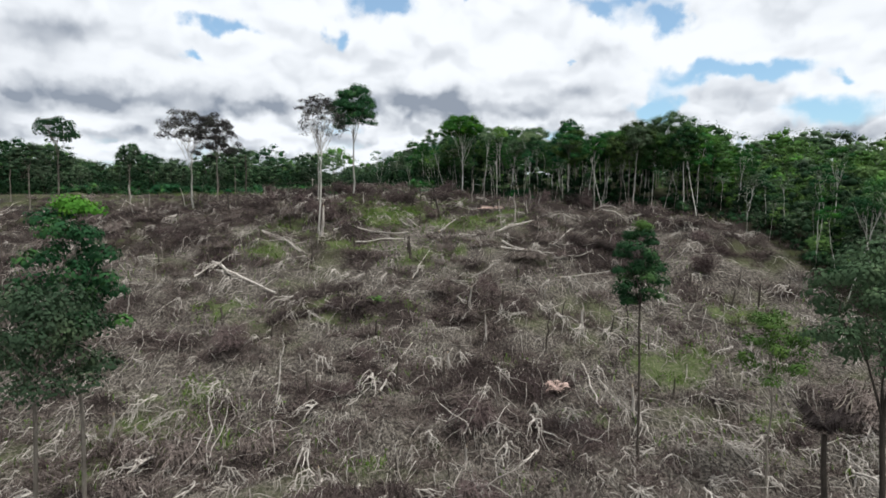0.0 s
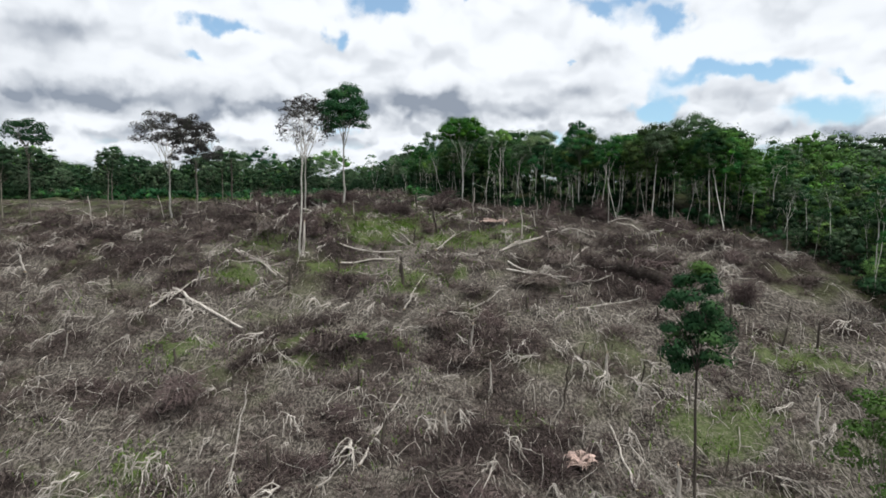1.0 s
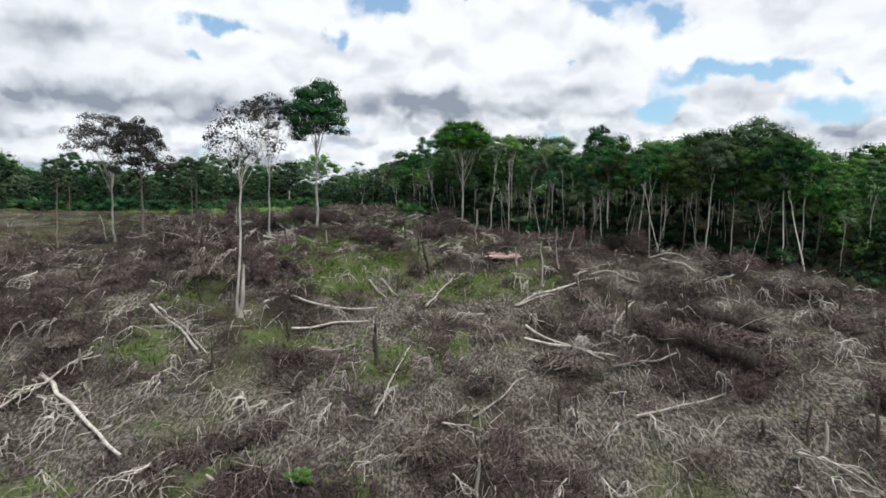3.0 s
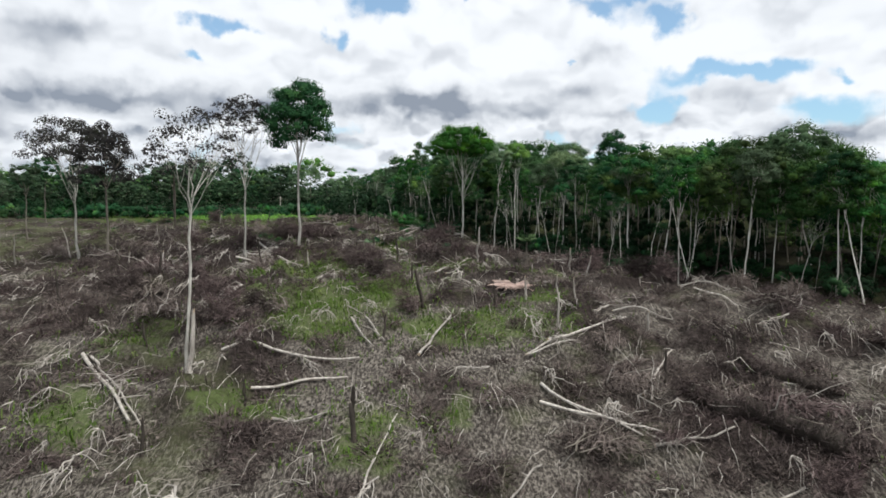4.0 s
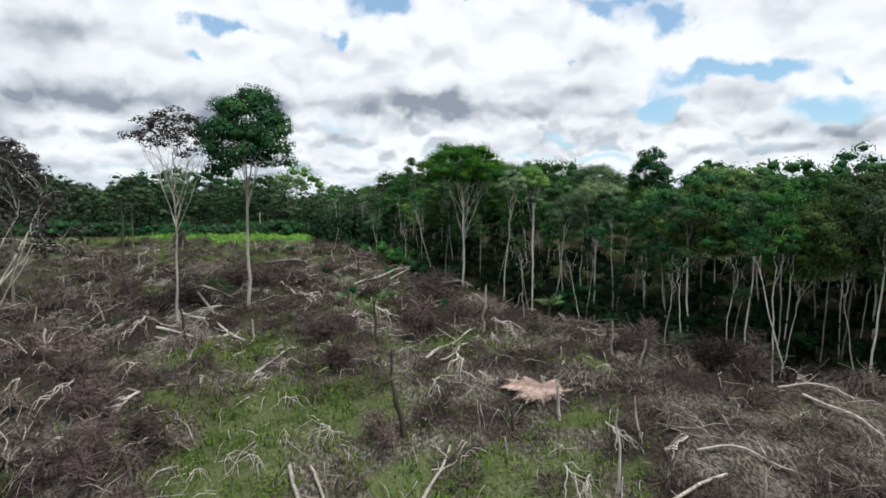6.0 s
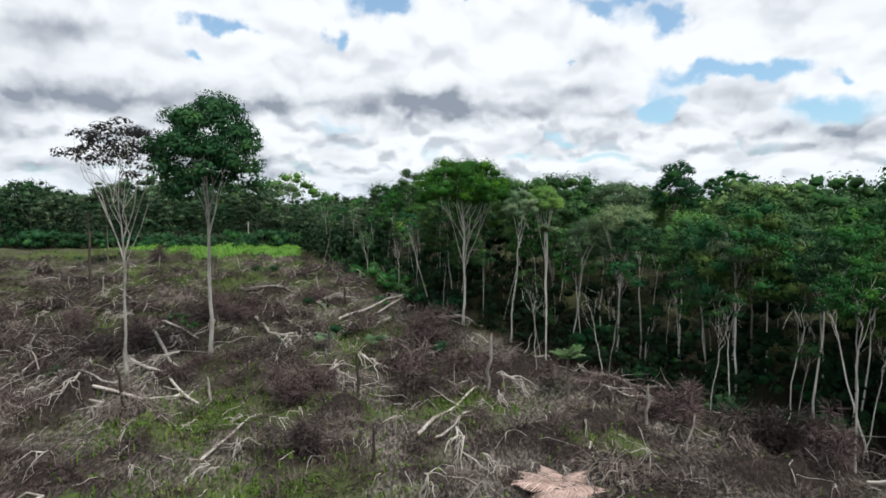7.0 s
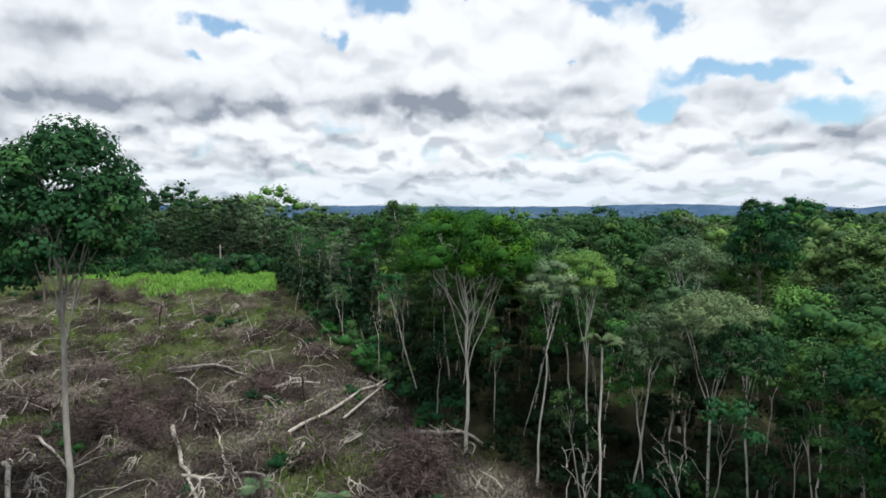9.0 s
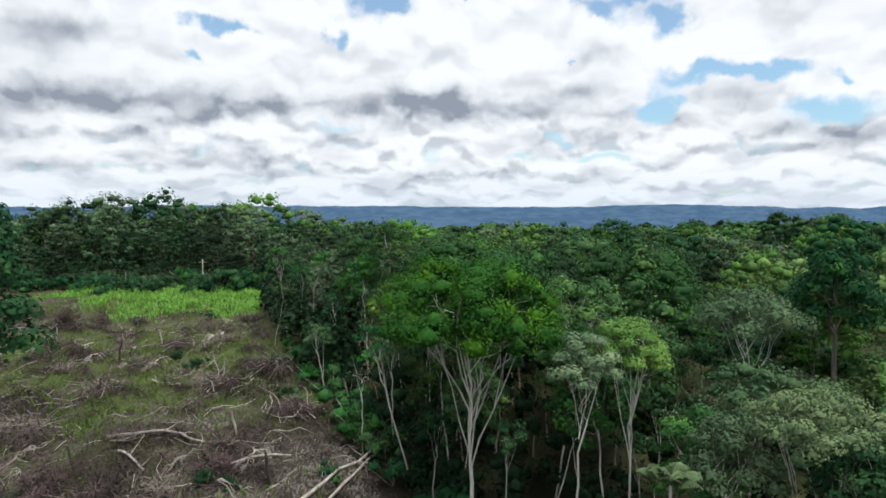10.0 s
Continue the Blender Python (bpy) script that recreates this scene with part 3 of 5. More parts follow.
    plant("slope_tree", t, stand(19.3, 27.2, 80), "dark broadleaf tree on the lower slope")
    t = tree_meshes("l", 22, 12.0, 6.5, 1.9, 3.2, 5, 20, 3600, 0.088, BARK_GREY, LEAF_BRIGHT, 0.09, 0.02, -0.5, 0.40)
    plant("slope_tree", t, stand(20.3, 39.0, 80), "small yellow-green tree on the lower slope")


lone_trees()


# ---- forest ----
def bake(rows, name, label):
    """Many trees joined into one body of woodland: rows of meshes and their poses."""
    mats, parts = [], []
    verts, loops, sizes, index = [], [], [], []
    base = 0
    cache = {}
    for meshes, m in rows:
        for me in (meshes[0], meshes[2]):
            if me not in cache:
                v = np.empty(len(me.vertices) * 3)
                me.vertices.foreach_get("co", v)
                l = np.empty(len(me.loops), int)
                me.loops.foreach_get("vertex_index", l)
                n = np.empty(len(me.polygons), int)
                me.polygons.foreach_get("loop_total", n)
                mat = WOODS.get(me.materials[0], me.materials[0])
                if mat not in mats:
                    mats.append(mat)
                cache[me] = (v.reshape(-1, 3), l, n, mats.index(mat))
            v, l, n, k = cache[me]
            a = np.array(m)
            verts.append(v @ a[:3, :3].T + a[:3, 3])
            loops.append(l + base)
            sizes.append(n)
            index.append(np.full(len(n), k))
            base += len(v)
    me = bpy.data.meshes.new(name)
    verts, loops, sizes, index = [np.concatenate(q) for q in (verts, loops, sizes, index)]
    me.vertices.add(len(verts))
    me.vertices.foreach_set("co", verts.ravel())
    me.loops.add(len(loops))
    me.loops.foreach_set("vertex_index", loops)
    me.polygons.add(len(sizes))
    me.polygons.foreach_set("loop_start", np.concatenate([[0], np.cumsum(sizes)[:-1]]))
    me.polygons.foreach_set("material_index", index)
    me.update(calc_edges=True)
    for mat in mats:
        me.materials.append(mat)
    tagged(link(name, me), label, "forest", kind="stuff")


def forest():
    rng = np.random.default_rng(77)
    near, mid, far, thin, bush = [], [], [], [], []
    barks = [BARK_WHITE, BARK_GREY, BARK_PALE, BARK_GREY]
    leafs = [LEAF_DARK, LEAF_MID, LEAF_BRIGHT, LEAF_DARK, LEAF_GREY, LEAF_BRIGHT, LEAF_MID, LEAF_MID]
    for i in range(9):
        h = 10.4 + 0.75 * (i % 5)
        near.append(join_limbs(tree_meshes("n", 100 + i, h, h * (0.46 + 0.05 * (i % 3)), 2.1 + 0.45 * (i % 4), h * 0.29, 5, 38, 6200, 0.080, barks[i % 4], [LEAF_MID, LEAF_MID, LEAF_DARK, LEAF_GREY, LEAF_MID, LEAF_BRIGHT, LEAF_DARK, LEAF_FORK, LEAF_MID][i], 0.052 + 0.012 * (i % 3), 0.05, -0.75, 0.31, sides=5, core=0.50)))
    for i in range(7):
        h = 10.8 + 0.8 * (i % 4)
        mid.append(join_limbs(tree_meshes("m", 200 + i, h, h * 0.55, 2.8 + 0.5 * (i % 3), h * 0.30, 4, 34, 2900, 0.118, BARK_GREY, leafs[(i * 3) % 8], 0.07, 0.03, -0.2, 0.35, twigs=False, sides=4, core=0.52)))
    for i in range(6):
        h = 12.5
        far.append(join_limbs(tree_meshes("f", 300 + i, h, h * 0.6, 3.8 + 0.4 * (i % 3), h * 0.30, 2, 20, 560, 0.20, BARK_GREY, leafs[i], 0.12, 0.02, -0.1, 0.36, twigs=False, sides=3, core=0.55)))
    full = []
    for i in range(5):
        full.append(join_limbs(tree_meshes("g", 350 + i, 11.0, 3.0, 3.4 + 0.3 * (i % 3), 4.6, 3, 48, 1450, 0.15, BARK_GREY, [LEAF_DARK, LEAF_HAZE, LEAF_HAZE, LEAF_GREY, LEAF_HAZE][i], 0.11, 0.02, -0.9, 0.28, twigs=False, sides=4, core=0.52)))
    fresh = [join_limbs(tree_meshes("r", 370 + i, 11.0, 3.0, 3.4 + 0.3 * i, 4.6, 3, 48, 1450, 0.15, BARK_GREY, [LEAF_BRIGHT, LEAF_BRIGHT, LEAF_GREY][i], 0.11, 0.02, -0.9, 0.28, twigs=False, sides=4, core=0.50)) for i in range(3)]
    for i in range(6):
        h = 8.6 + i * 0.55
        thin.append(join_limbs(tree_meshes("t", 400 + i, h, h * 0.58, 1.3, h * 0.24, 4, 10, 520, 0.10, BARK_WHITE if i % 2 else BARK_PALE, [LEAF_DARK, LEAF_MID, LEAF_DARK, LEAF_GREY, LEAF_MID, LEAF_DARK][i], 0.036 + 0.006 * i, 0.07, 0.0, 0.42, sides=4, core=0.4)))
    for i in range(5):
        g = Geo()
        r2 = np.random.default_rng(500 + i)
        for k in range(9):
            clump(g, (r2.normal() * 0.9, r2.normal() * 0.9, r2.uniform(0.4, 1.9)), 0.85, 44, 0.11, r2, 0.8, 0.65)
        stems = Geo()
        for k in range(5):
            stems.tube(bent((0, 0, -0.2), (r2.normal() * 0.9, r2.normal() * 0.9, 2.0), 4, 0.06, r2), np.linspace(0.05, 0.015, 4), 4)
        bush.append((stems.mesh("stem", BARK_GREY, True), [], g.mesh("foliage", [LEAF_MID, LEAF_DARK, LEAF_DARK, LEAF_DARK, LEAF_DARK][i])))
    # trees that stand out, each by its place
    t = tree_meshes("ct", 21, 17.0, 6.2, 5.1, 4.4, 11, 110, 24000, 0.072, BARK_WHITE, LEAF_FORK, 0.145, 0.003, 0.10, 0.22, core=0.55)
    plant("forked_tree", t, stand(4.1, 133.4, 15), "pale many-forked tree with a wide green dome crown")
    t = tree_meshes("um", 23, 13.2, 6.4, 2.8, 2.0, 8, 46, 9500, 0.058, BARK_WHITE, LEAF_PALE, 0.095, 0.02, 0.35, 0.23, core=0.35)
    plant("umbrella_tree", t, stand(17.0, 125.0, 15), "grey-green tree with a flat umbrella crown")
    t = tree_meshes("yt", 24, 14.6, 8.0, 1.75, 2.4, 6, 26, 7000, 0.065, BARK_WHITE, LEAF_BRIGHT, 0.075, 0.02, 0.1, 0.30, core=0.42)
    plant("forked_tree", t, stand(11.9, 131.2, 200), "pale forked tree with a yellow-green crown")
    t = tree_meshes("e5", 25, 14.4, 8.0, 3.0, 2.4, 7, 34, 8000, 0.072, BARK_WHITE, LEAF_GREY, 0.095, 0.02, 0.2, 0.30, core=0.42)
    plant("umbrella_tree", t, stand(19.8, 136.5, 90), "grey-green tree with a broad flat crown")
    t = tree_meshes("e6", 26, 14.2, 8.6, 1.6, 2.6, 5, 24, 6000, 0.068, BARK_WHITE, LEAF_GREY, 0.075, 0.02, 0.2, 0.30, core=0.42)
    plant("forked_tree", t, stand(8.3, 129.6, 140), "slim pale tree with a grey-green crown")
    t = tree_meshes("em", 27, 16.4, 10.6, 2.5, 4.6, 5, 30, 4600, 0.13, BARK_GREY, LEAF_DARK, 0.2, 0.01, -0.1, 0.36, core=0.45)
    plant("tall_tree", t, stand(27.6, 141.2, 0), "dark round-crowned tree rising over the forest canopy")
    slim = [tree_meshes("sl", 28 + i, 12.6, 7.4, 1.9, 2.8, 4, 30, 4600, 0.078, BARK_WHITE, (LEAF_MID, LEAF_GREY, LEAF_DARK)[i], 0.075, 0.035, -0.1, 0.32, core=0.45) for i in range(3)]
    for k, (x, y, size) in enumerate(((-4.9, 165.4, 1.0), (13.4, 127.2, 0.95), (18.6, 123.4, 1.0), (20.9, 121.6, 0.92), (22.9, 115.8, 1.05), (25.1, 110.6, 1.0), (25.4, 106.6, 0.95), (31.5, 105.4, 1.1), (38.5, 101.4, 1.1), (-12.6, 182.5, 0.95))):
        plant("slender_tree", slim[k % 3], stand(x, y, 40 + 67 * k, size, (rng.normal() * 2, rng.normal() * 3)), "slender white-barked tree at the forest edge", "tree", "slender edge trees")
    taken = [(4.1, 133.4, 5.2), (17, 125, 3.6), (17.6, 121.5, 2.6), (11.9, 131.2, 2.8), (11.6, 128.0, 2.4), (19.8, 136.5, 2.6), (8.3, 129.6, 2.8), (27.6, 141.2, 2.4), (10.4, 122.4, 2.4)]
    # rows of the wood: spacing grows with the depth inside it
    joined, distant = [], []
    for step, lo, hi, kinds, reach in ((3.9, 0.8, 9.5, near, 250), (5.2, 9.5, 36.0, mid, 330), (8.8, 36.0, 175.0, far, 420)):
        for gy in np.arange(30, reach, step):
            for gx in np.arange(-260, 300, step):
                x, y = gx + rng.uniform(-0.42, 0.42) * step, gy + rng.uniform(-0.42, 0.42) * step
                turn, size, pick = rng.uniform(0, 360), rng.uniform(0.76, 1.20), rng.integers(0, 1000)
                tilt = (rng.normal() * 2.5, rng.normal() * 2.5)
                if abs(x) > 0.78 * y + 24 or (x < -30 and y < 175):
                    continue
                e = edge_depth(x, y)
                if x < 1 and y > 138 and e < (4.0 if y < 150 else 5.6):
                    continue
                if not lo <= e < hi or any(math.hypot(x - a, y - b) < r for a, b, r in taken):
                    continue
                belt = x > 37 and y < 98
                if kinds is near and (y > 195 or x > 62) and pick % 5 < 3:
                    continue
                if (x > 0 and y < 175 and e > 60) or (kinds is not near and y < 34):
                    continue
                size *= 1.0 + 0.18 * noise.noise((x * 0.045, y * 0.045, 2.0))
                if x < -30:
                    size *= 1.05 + (0.55 if pick % 8 == 0 else 0.0) + 0.35 * noise.noise((x * 0.06, y * 0.06, 8.0)) + 0.22 * smoothstep(-50, -85, x)
                elif belt:
                    size *= 0.34 + 0.95 * smoothstep(0, 26, e)
                elif x > 36 and y < 112:
                    size *= 1.15
                elif -30 <= x < 2 and y > 140:
                    size *= 1.04
                elif pick % 17 == 0 and x > 24:
                    size *= 1.15
                m = stand(x, y, turn, size, tilt)
                if (belt and e < 40) or (x > 47 and y < 150 and e > 5 and kinds is not far):
                    joined.append((fresh[pick % 3], stand(x, y, turn, size, tilt, 1.5 * size)))
                elif kinds is near and y < 172 and x < 56:
                    plant("forest_tree", near[pick % 9], m, "pale-trunked broadleaf tree at the forest edge", "tree", "forest trees")
                elif y > 175 and x < -8 and e < 26:
                    distant.append((full[pick % 5], m))
                elif kinds is far or y > 195 or x > 62:
                    distant.append((far[pick % 6], m))
                else:
                    joined.append((mid[pick % 7], m))
    bake(joined, "dense_forest", "dense green broadleaf rainforest behind its edge trees")
    bake(distant, "forest_canopy", "closed green canopy of distant rainforest trees")
    # thin stems and bushes along the cut edge
    for (x0, y0), (x1, y1) in zip(EDGE[1:17], EDGE[2:18]):
        n = int(math.hypot(x1 - x0, y1 - y0) / (0.85 if y0 < 165 else 1.8))
        for k in range(n):
            t = (k + rng.uniform()) / n
            nx, ny = (y0 - y1), (x1 - x0)
            l = math.hypot(nx, ny)
            s = -rng.uniform(-0.8, 7.0)
            x, y = x0 + (x1 - x0) * t + nx / l * s, y0 + (y1 - y0) * t + ny / l * s
            if edge_depth(x, y) < -1.0 or math.hypot(x - 4.2, y - 133.5) < 1.6:
                continue
            if rng.uniform() < 0.36:
                plant("sapling", thin[rng.integers(0, 6)], stand(x, y, rng.uniform(0, 360), rng.uniform(0.6, 1.25), (rng.normal() * 6, rng.normal() * 6)), "thin pale-stemmed young tree at the forest edge", "tree", "saplings")
            if rng.uniform() < 0.32:
                plant("shrub", bush[rng.integers(0, 5)], stand(x, y, rng.uniform(0, 360), rng.uniform(0.5, 1.1)), "leafy green shrub at the foot of the forest edge", "shrub", "edge shrubs")
    for x, y, size in ((-3.4, 149.6, 1.2), (-5.0, 154.2, 1.3), (-2.2, 146.8, 1.0), (-4.4, 151.6, 1.1), (-7.4, 158.5, 1.2), (-10.0, 163.5, 1.1), (-14.0, 171.5, 1.2)):
        plant("shrub", bush[0], stand(x, y, x * 50, size), "leafy green shrub at the foot of the forest edge", "shrub", "edge shrubs")
    # bare dead trees left at the edge
    for k, (x, y, h) in enumerate(((9.4, 120.4, 9.0), (14.6, 120.0, 8.5), (20.0, 113.4, 9.5), (26.6, 107.6, 9.5), (-3.2, 146.5, 8.0), (36.0, 103.6, 9.0), (31.0, 106.0, 10.0), (40.6, 84.5, 8.0), (23.4, 110.4, 11.0))):
        t = tree_meshes("dd", 600 + k, h, h * 0.48, 1.5, h * 0.42, 4, 14, 60, 0.05, BARK_WHITE, LEAF_DRY, 0.040, 0.05, -0.1, 0.2)
        plant("dead_tree", (t[0], t[1], None), stand(x, y, k * 77.0, 1.0, (rng.normal() * 6, rng.normal() * 6)), "bare pale dead tree at the forest edge", "tree", "dead trees")
    # high crowns over the distant canopy
    tall = [join_limbs(tree_meshes("x", 640 + i, 12.4, 7.0, 2.6 + 0.5 * i, 3.4, 4, 56, 1900, 0.10, BARK_GREY, [LEAF_HAZE, LEAF_DARK, LEAF_HAZE][i], 0.12, 0.02, -0.6, 0.27, twigs=False, sides=5, core=0.66)) for i in range(3)]
    for x, y, s in ((30, 395, 1.5), (58, 410, 1.3), (78, 402, 1.55), (88, 380, 1.3), (101, 410, 1.35), (150, 380, 1.4), (172, 400, 1.45), (196, 350, 1.3), (-96, 262, 1.6), (-72, 268, 1.45), (-104, 268, 1.4), (-120, 262, 1.3), (-87, 176, 1.35), (-112, 172, 1.45), (-64, 196, 1.25), (-128, 188, 1.5), (-101, 205, 1.4), (52, 178, 1.35), (64, 215, 1.4), (95, 250, 1.4), (120, 300, 1.5)):
        plant("tall_tree", tall[int(x) % 3], stand(x, y, x * 3, s), "tall tree rising over the distant canopy", "tree", "tall far trees")
    # low regrowth in the open
    for k in range(85):
        y = rng.uniform(118, 205)
        x = rng.uniform(-0.45, 0.05) * (y - 20)
        e = edge_depth(x, y)
        if e > -1.5 or (k % 2 and e < -14):
            continue
        plant("shrub", bush[rng.integers(0, 5)], stand(x, y, rng.uniform(0, 360), rng.uniform(0.25, 0.75)), "low green shrub growing among the felled brush", "shrub", "clearing shrubs")
    # scrub in front of the far forest, behind the green field
    for k in range(130):
        x = rng.uniform(-190, -34)
        y = 236 + rng.uniform(-5, 8) + (-6 if x < -120 else 0)
        plant("shrub", bush[rng.integers(0, 5)], stand(x, y, rng.uniform(0, 360), rng.uniform(1.0, 2.4)), "leafy green shrub along the far field edge", "shrub", "field shrubs")


forest()


def understory():
    """Foliage between the trunks, from the floor up to the crowns, coloured dark for shade."""
    rng = np.random.default_rng(88)
    g = Geo()
    for (x0, y0), (x1, y1) in zip(EDGE[1:20], EDGE[2:21]):
        l = math.hypot(x1 - x0, y1 - y0)
        close = y0 < 160
        for k in range(int(l * (9.0 if close else 2.6))):
            t, s = rng.uniform(), (0.5 + 12 * rng.uniform() ** 1.3 if close else rng.uniform(-1, 9))
            x, y = x0 + (x1 - x0) * t + (y1 - y0) / l * s, y0 + (y1 - y0) * t - (x1 - x0) / l * s
            if edge_depth(x, y) < 0.4:
                continue
            top = min(0.3 + 0.95 * s, 8.6) if close else 6.0
            h = rng.uniform(0.05, 1) ** 0.8 * top
            if close:
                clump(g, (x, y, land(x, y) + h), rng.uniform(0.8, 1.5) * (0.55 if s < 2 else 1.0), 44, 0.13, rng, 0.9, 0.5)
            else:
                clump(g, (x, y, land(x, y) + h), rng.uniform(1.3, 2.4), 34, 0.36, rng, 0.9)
    tagged(part("understory", g, LEAF_PAINTED_SHADE, None), "undergrowth between the forest trunks, leaves coloured dark for shade", "undergrowth", kind="stuff")


understory()


def far_woods():
    """Canopy too far to tell tree from tree."""
    rng = np.random.default_rng(9)
    g = Geo()
    y = 225.0
    while y < 1150:
        step = 8.0 + (y - 225) * 0.016
        for x in np.arange(-0.82 * y - 40, 0.82 * y + 40, step):
            px, py = x + rng.uniform(-0.5, 0.5) * step, y + rng.uniform(-0.5, 0.5) * step
            if edge_depth(px, py) < 165 and py < 430:
                continue
            zz = land(px, py)
            h = 14 + 3.0 * noise.noise((px * 0.02, py * 0.02, 4.0)) + rng.normal() * 1.6
            r = step * rng.uniform(0.45, 0.72)
            k = 64 if py < 500 else 30
            d = rng.normal(size=(k, 3))
            d[:, 2] = np.abs(d[:, 2]) - 0.25
            d /= np.linalg.norm(d, axis=1)[:, None]
            g.leaves(np.array((px, py, zz + h - r * 0.7)) + d * r * np.array((1, 1, 0.75)) * rng.uniform(0.8, 1.1, (k, 1)), d + rng.normal(size=(k, 3)) * 0.2 + np.array((0, 0, 0.3)), r * 0.30, rng, 0.9)
        y += step * 0.9
    tagged(part("distant_forest", g, WOODS[LEAF_MID], None), "unbroken green rainforest canopy reaching to the hills", "forest", kind="stuff")


far_woods()

# ---- what the felling left on the slope ----
def in_clearing(x, y, margin=0.0):
    return float(CHART.edge(x, y)) < -margin


def ribbons(geo, p0, heading, length, rise, width, rng, drop=None):
    """Thin bent strands of two pieces each: twigs, stalks and dry vines."""
    n = len(p0)
    d = np.stack([np.cos(heading), np.sin(heading), np.zeros(n)], 1)
    side = np.stack([-np.sin(heading), np.cos(heading), rng.normal(size=n) * 0.8], 1) * (width * 0.5)[:, None]
    mid = p0 + d * (length * 0.5)[:, None] + np.array((0, 0, 1.0)) * rise[:, None] + rng.normal(size=(n, 3)) * (length * 0.09)[:, None]
    end = p0 + d * length[:, None] + np.array((0, 0, 1.0)) * (rise * rng.uniform(-0.2, 1.3, n) if drop is None else -drop)[:, None]
    v = np.stack([p0 - side, p0 + side, mid - side * 0.8, mid + side * 0.8, end - side * 0.3, end + side * 0.3], 1).reshape(-1, 3)
    b = np.arange(n)[:, None] * 6
    geo.add(v, np.concatenate([b + np.array((0, 1, 3, 2)), b + np.array((2, 3, 5, 4))]))


def wisps(geo, p0, d, length, width, rng):
    """Fine straight twigs, each a tapering spike."""
    side = np.cross(d, rng.normal(size=d.shape))
    side /= np.linalg.norm(side, axis=1)[:, None] + 1e-9
    side *= (width * 0.5)[:, None]
    v = np.stack([p0 - side, p0 + side, p0 + d * length[:, None]], 1)
    geo.add(v.reshape(-1, 3), np.arange(3 * len(p0)).reshape(-1, 3))


def slash():
    """Dry brush, litter and twigs over the whole cleared slope, thick in some places and thin in others."""
    rng = np.random.default_rng(31)
    brush, dark, plum, straw, weeds = Geo(), Geo(), Geo(), Geo(), Geo()
    count = 125000
    y = 24 + 191 * rng.uniform(size=count) ** 1.55
    x = rng.uniform(-0.70, 0.70, count) * (y + 12)
    keep = CHART.edge(x, y) < 3.0 * rng.uniform(size=count)
    x, y = x[keep], y[keep]
    n = CHART.brush(x, y) + rng.normal(size=len(x)) * 0.08 + np.clip(CHART.edge(x, y) * 0.4 + 0.8, 0, 0.8)
    every = np.stack([x, y, CHART.height(x, y), n], 1)
    sets = {1: every[n > 0.20], 0: every[(n <= 0.20) & (n > -0.22)], 2: every[n <= -0.22]}
    for k, geo in ((0, brush), (1, dark), (2, straw)):
        a = np.array(sets[k])
        c = len(a)
        ln = rng.uniform(0.4, 1.0, c) * (1.2, 1.1, 1.3)[k]
        lift = np.abs(rng.normal(size=c)) * (0.20, 0.34, 0.12)[k] + np.maximum(a[:, 3], 0) * (0.5, 0.8, 0.0)[k] * rng.uniform(0, 1, c)
        p = a[:, :3] + np.stack([np.zeros(c), np.zeros(c), lift * 0.5 + 0.02], 1)
        heading = np.where(rng.uniform(size=c) < 0.72, -1.57 + rng.normal(size=c) * 0.55, rng.uniform(0, 6.28, c))
        ribbons(geo, p, heading, ln, lift * rng.uniform(0.3, 1.4, c) + 0.08, rng.uniform(0.014, 0.042, c), rng)
    # shrubs that withered where they stood or were thrown down: a dense heart in a haze of fine twigs
    spots, tries = [], 0
    while len(spots) < 3500 and tries < 70000:
        tries += 1
        back = tries % 4 == 0
        y = rng.uniform(116, 206) if back else 33 + 150 * rng.uniform() ** 1.75
        x = rng.uniform(-0.50, 0.06) * (y - 15) if back else rng.uniform(-0.68, 0.68) * (y + 10)
        if CHART.edge(x, y) > -0.8:
            continue
        n = float(CHART.brush(x, y)) + rng.normal() * 0.16
        if n > -0.12 or rng.uniform() < 0.18:
            spots.append((x, y, n))
    for x, y, n in spots:
        r = rng.uniform(0.6, 1.5) * (1.0 + 0.6 * max(n, 0))
        h = min(r * rng.uniform(0.5, 0.8), 1.3)
        geo = (plum if noise.noise((x * 0.11, y * 0.11, 31.0)) > 0.08 else dark) if rng.uniform() < 0.30 + max(n, 0) * 1.2 else brush
        z = float(CHART.height(x, y))
        wide = rng.uniform(1.0, 1.6)
        c = int(190 * r) if y < 125 else int(110 * r)
        d = rng.normal(size=(c, 3))
        d[:, 2] = np.abs(d[:, 2]) * 0.8
        d /= np.linalg.norm(d, axis=1)[:, None]
        p = np.array((x, y, z - 0.08)) + d * rng.uniform(0.15, 0.85, (c, 1)) * np.array((r * wide, r, h))
        p[:, 2] += CHART.height(p[:, 0], p[:, 1]) - z
        q = d * np.array((0.9, 0.9, 0.45)) + rng.normal(size=(c, 3)) * 0.40 + np.array((0.0, -0.18, 0.12))
        q /= np.linalg.norm(q, axis=1)[:, None]
        wisps(geo, p, q, rng.uniform(0.25, 0.85, c) * (0.55 + 0.3 * r), rng.uniform(0.028, 0.080, c), rng)
    # withered leaves caught in the brush
    for k, geo, count in ((0, brush, 9000), (1, dark, 14000)):
        a = np.array(sets[k])[rng.integers(0, len(sets[k]), count)]
        p = a[:, :3] + rng.normal(size=(count, 3)) * np.array((0.5, 0.5, 0.12)) + np.array((0, 0, 0.25))
        geo.leaves(p, rng.normal(size=(count, 3)) + np.array((0, 0, 0.6)), 0.085, rng, 0.5)
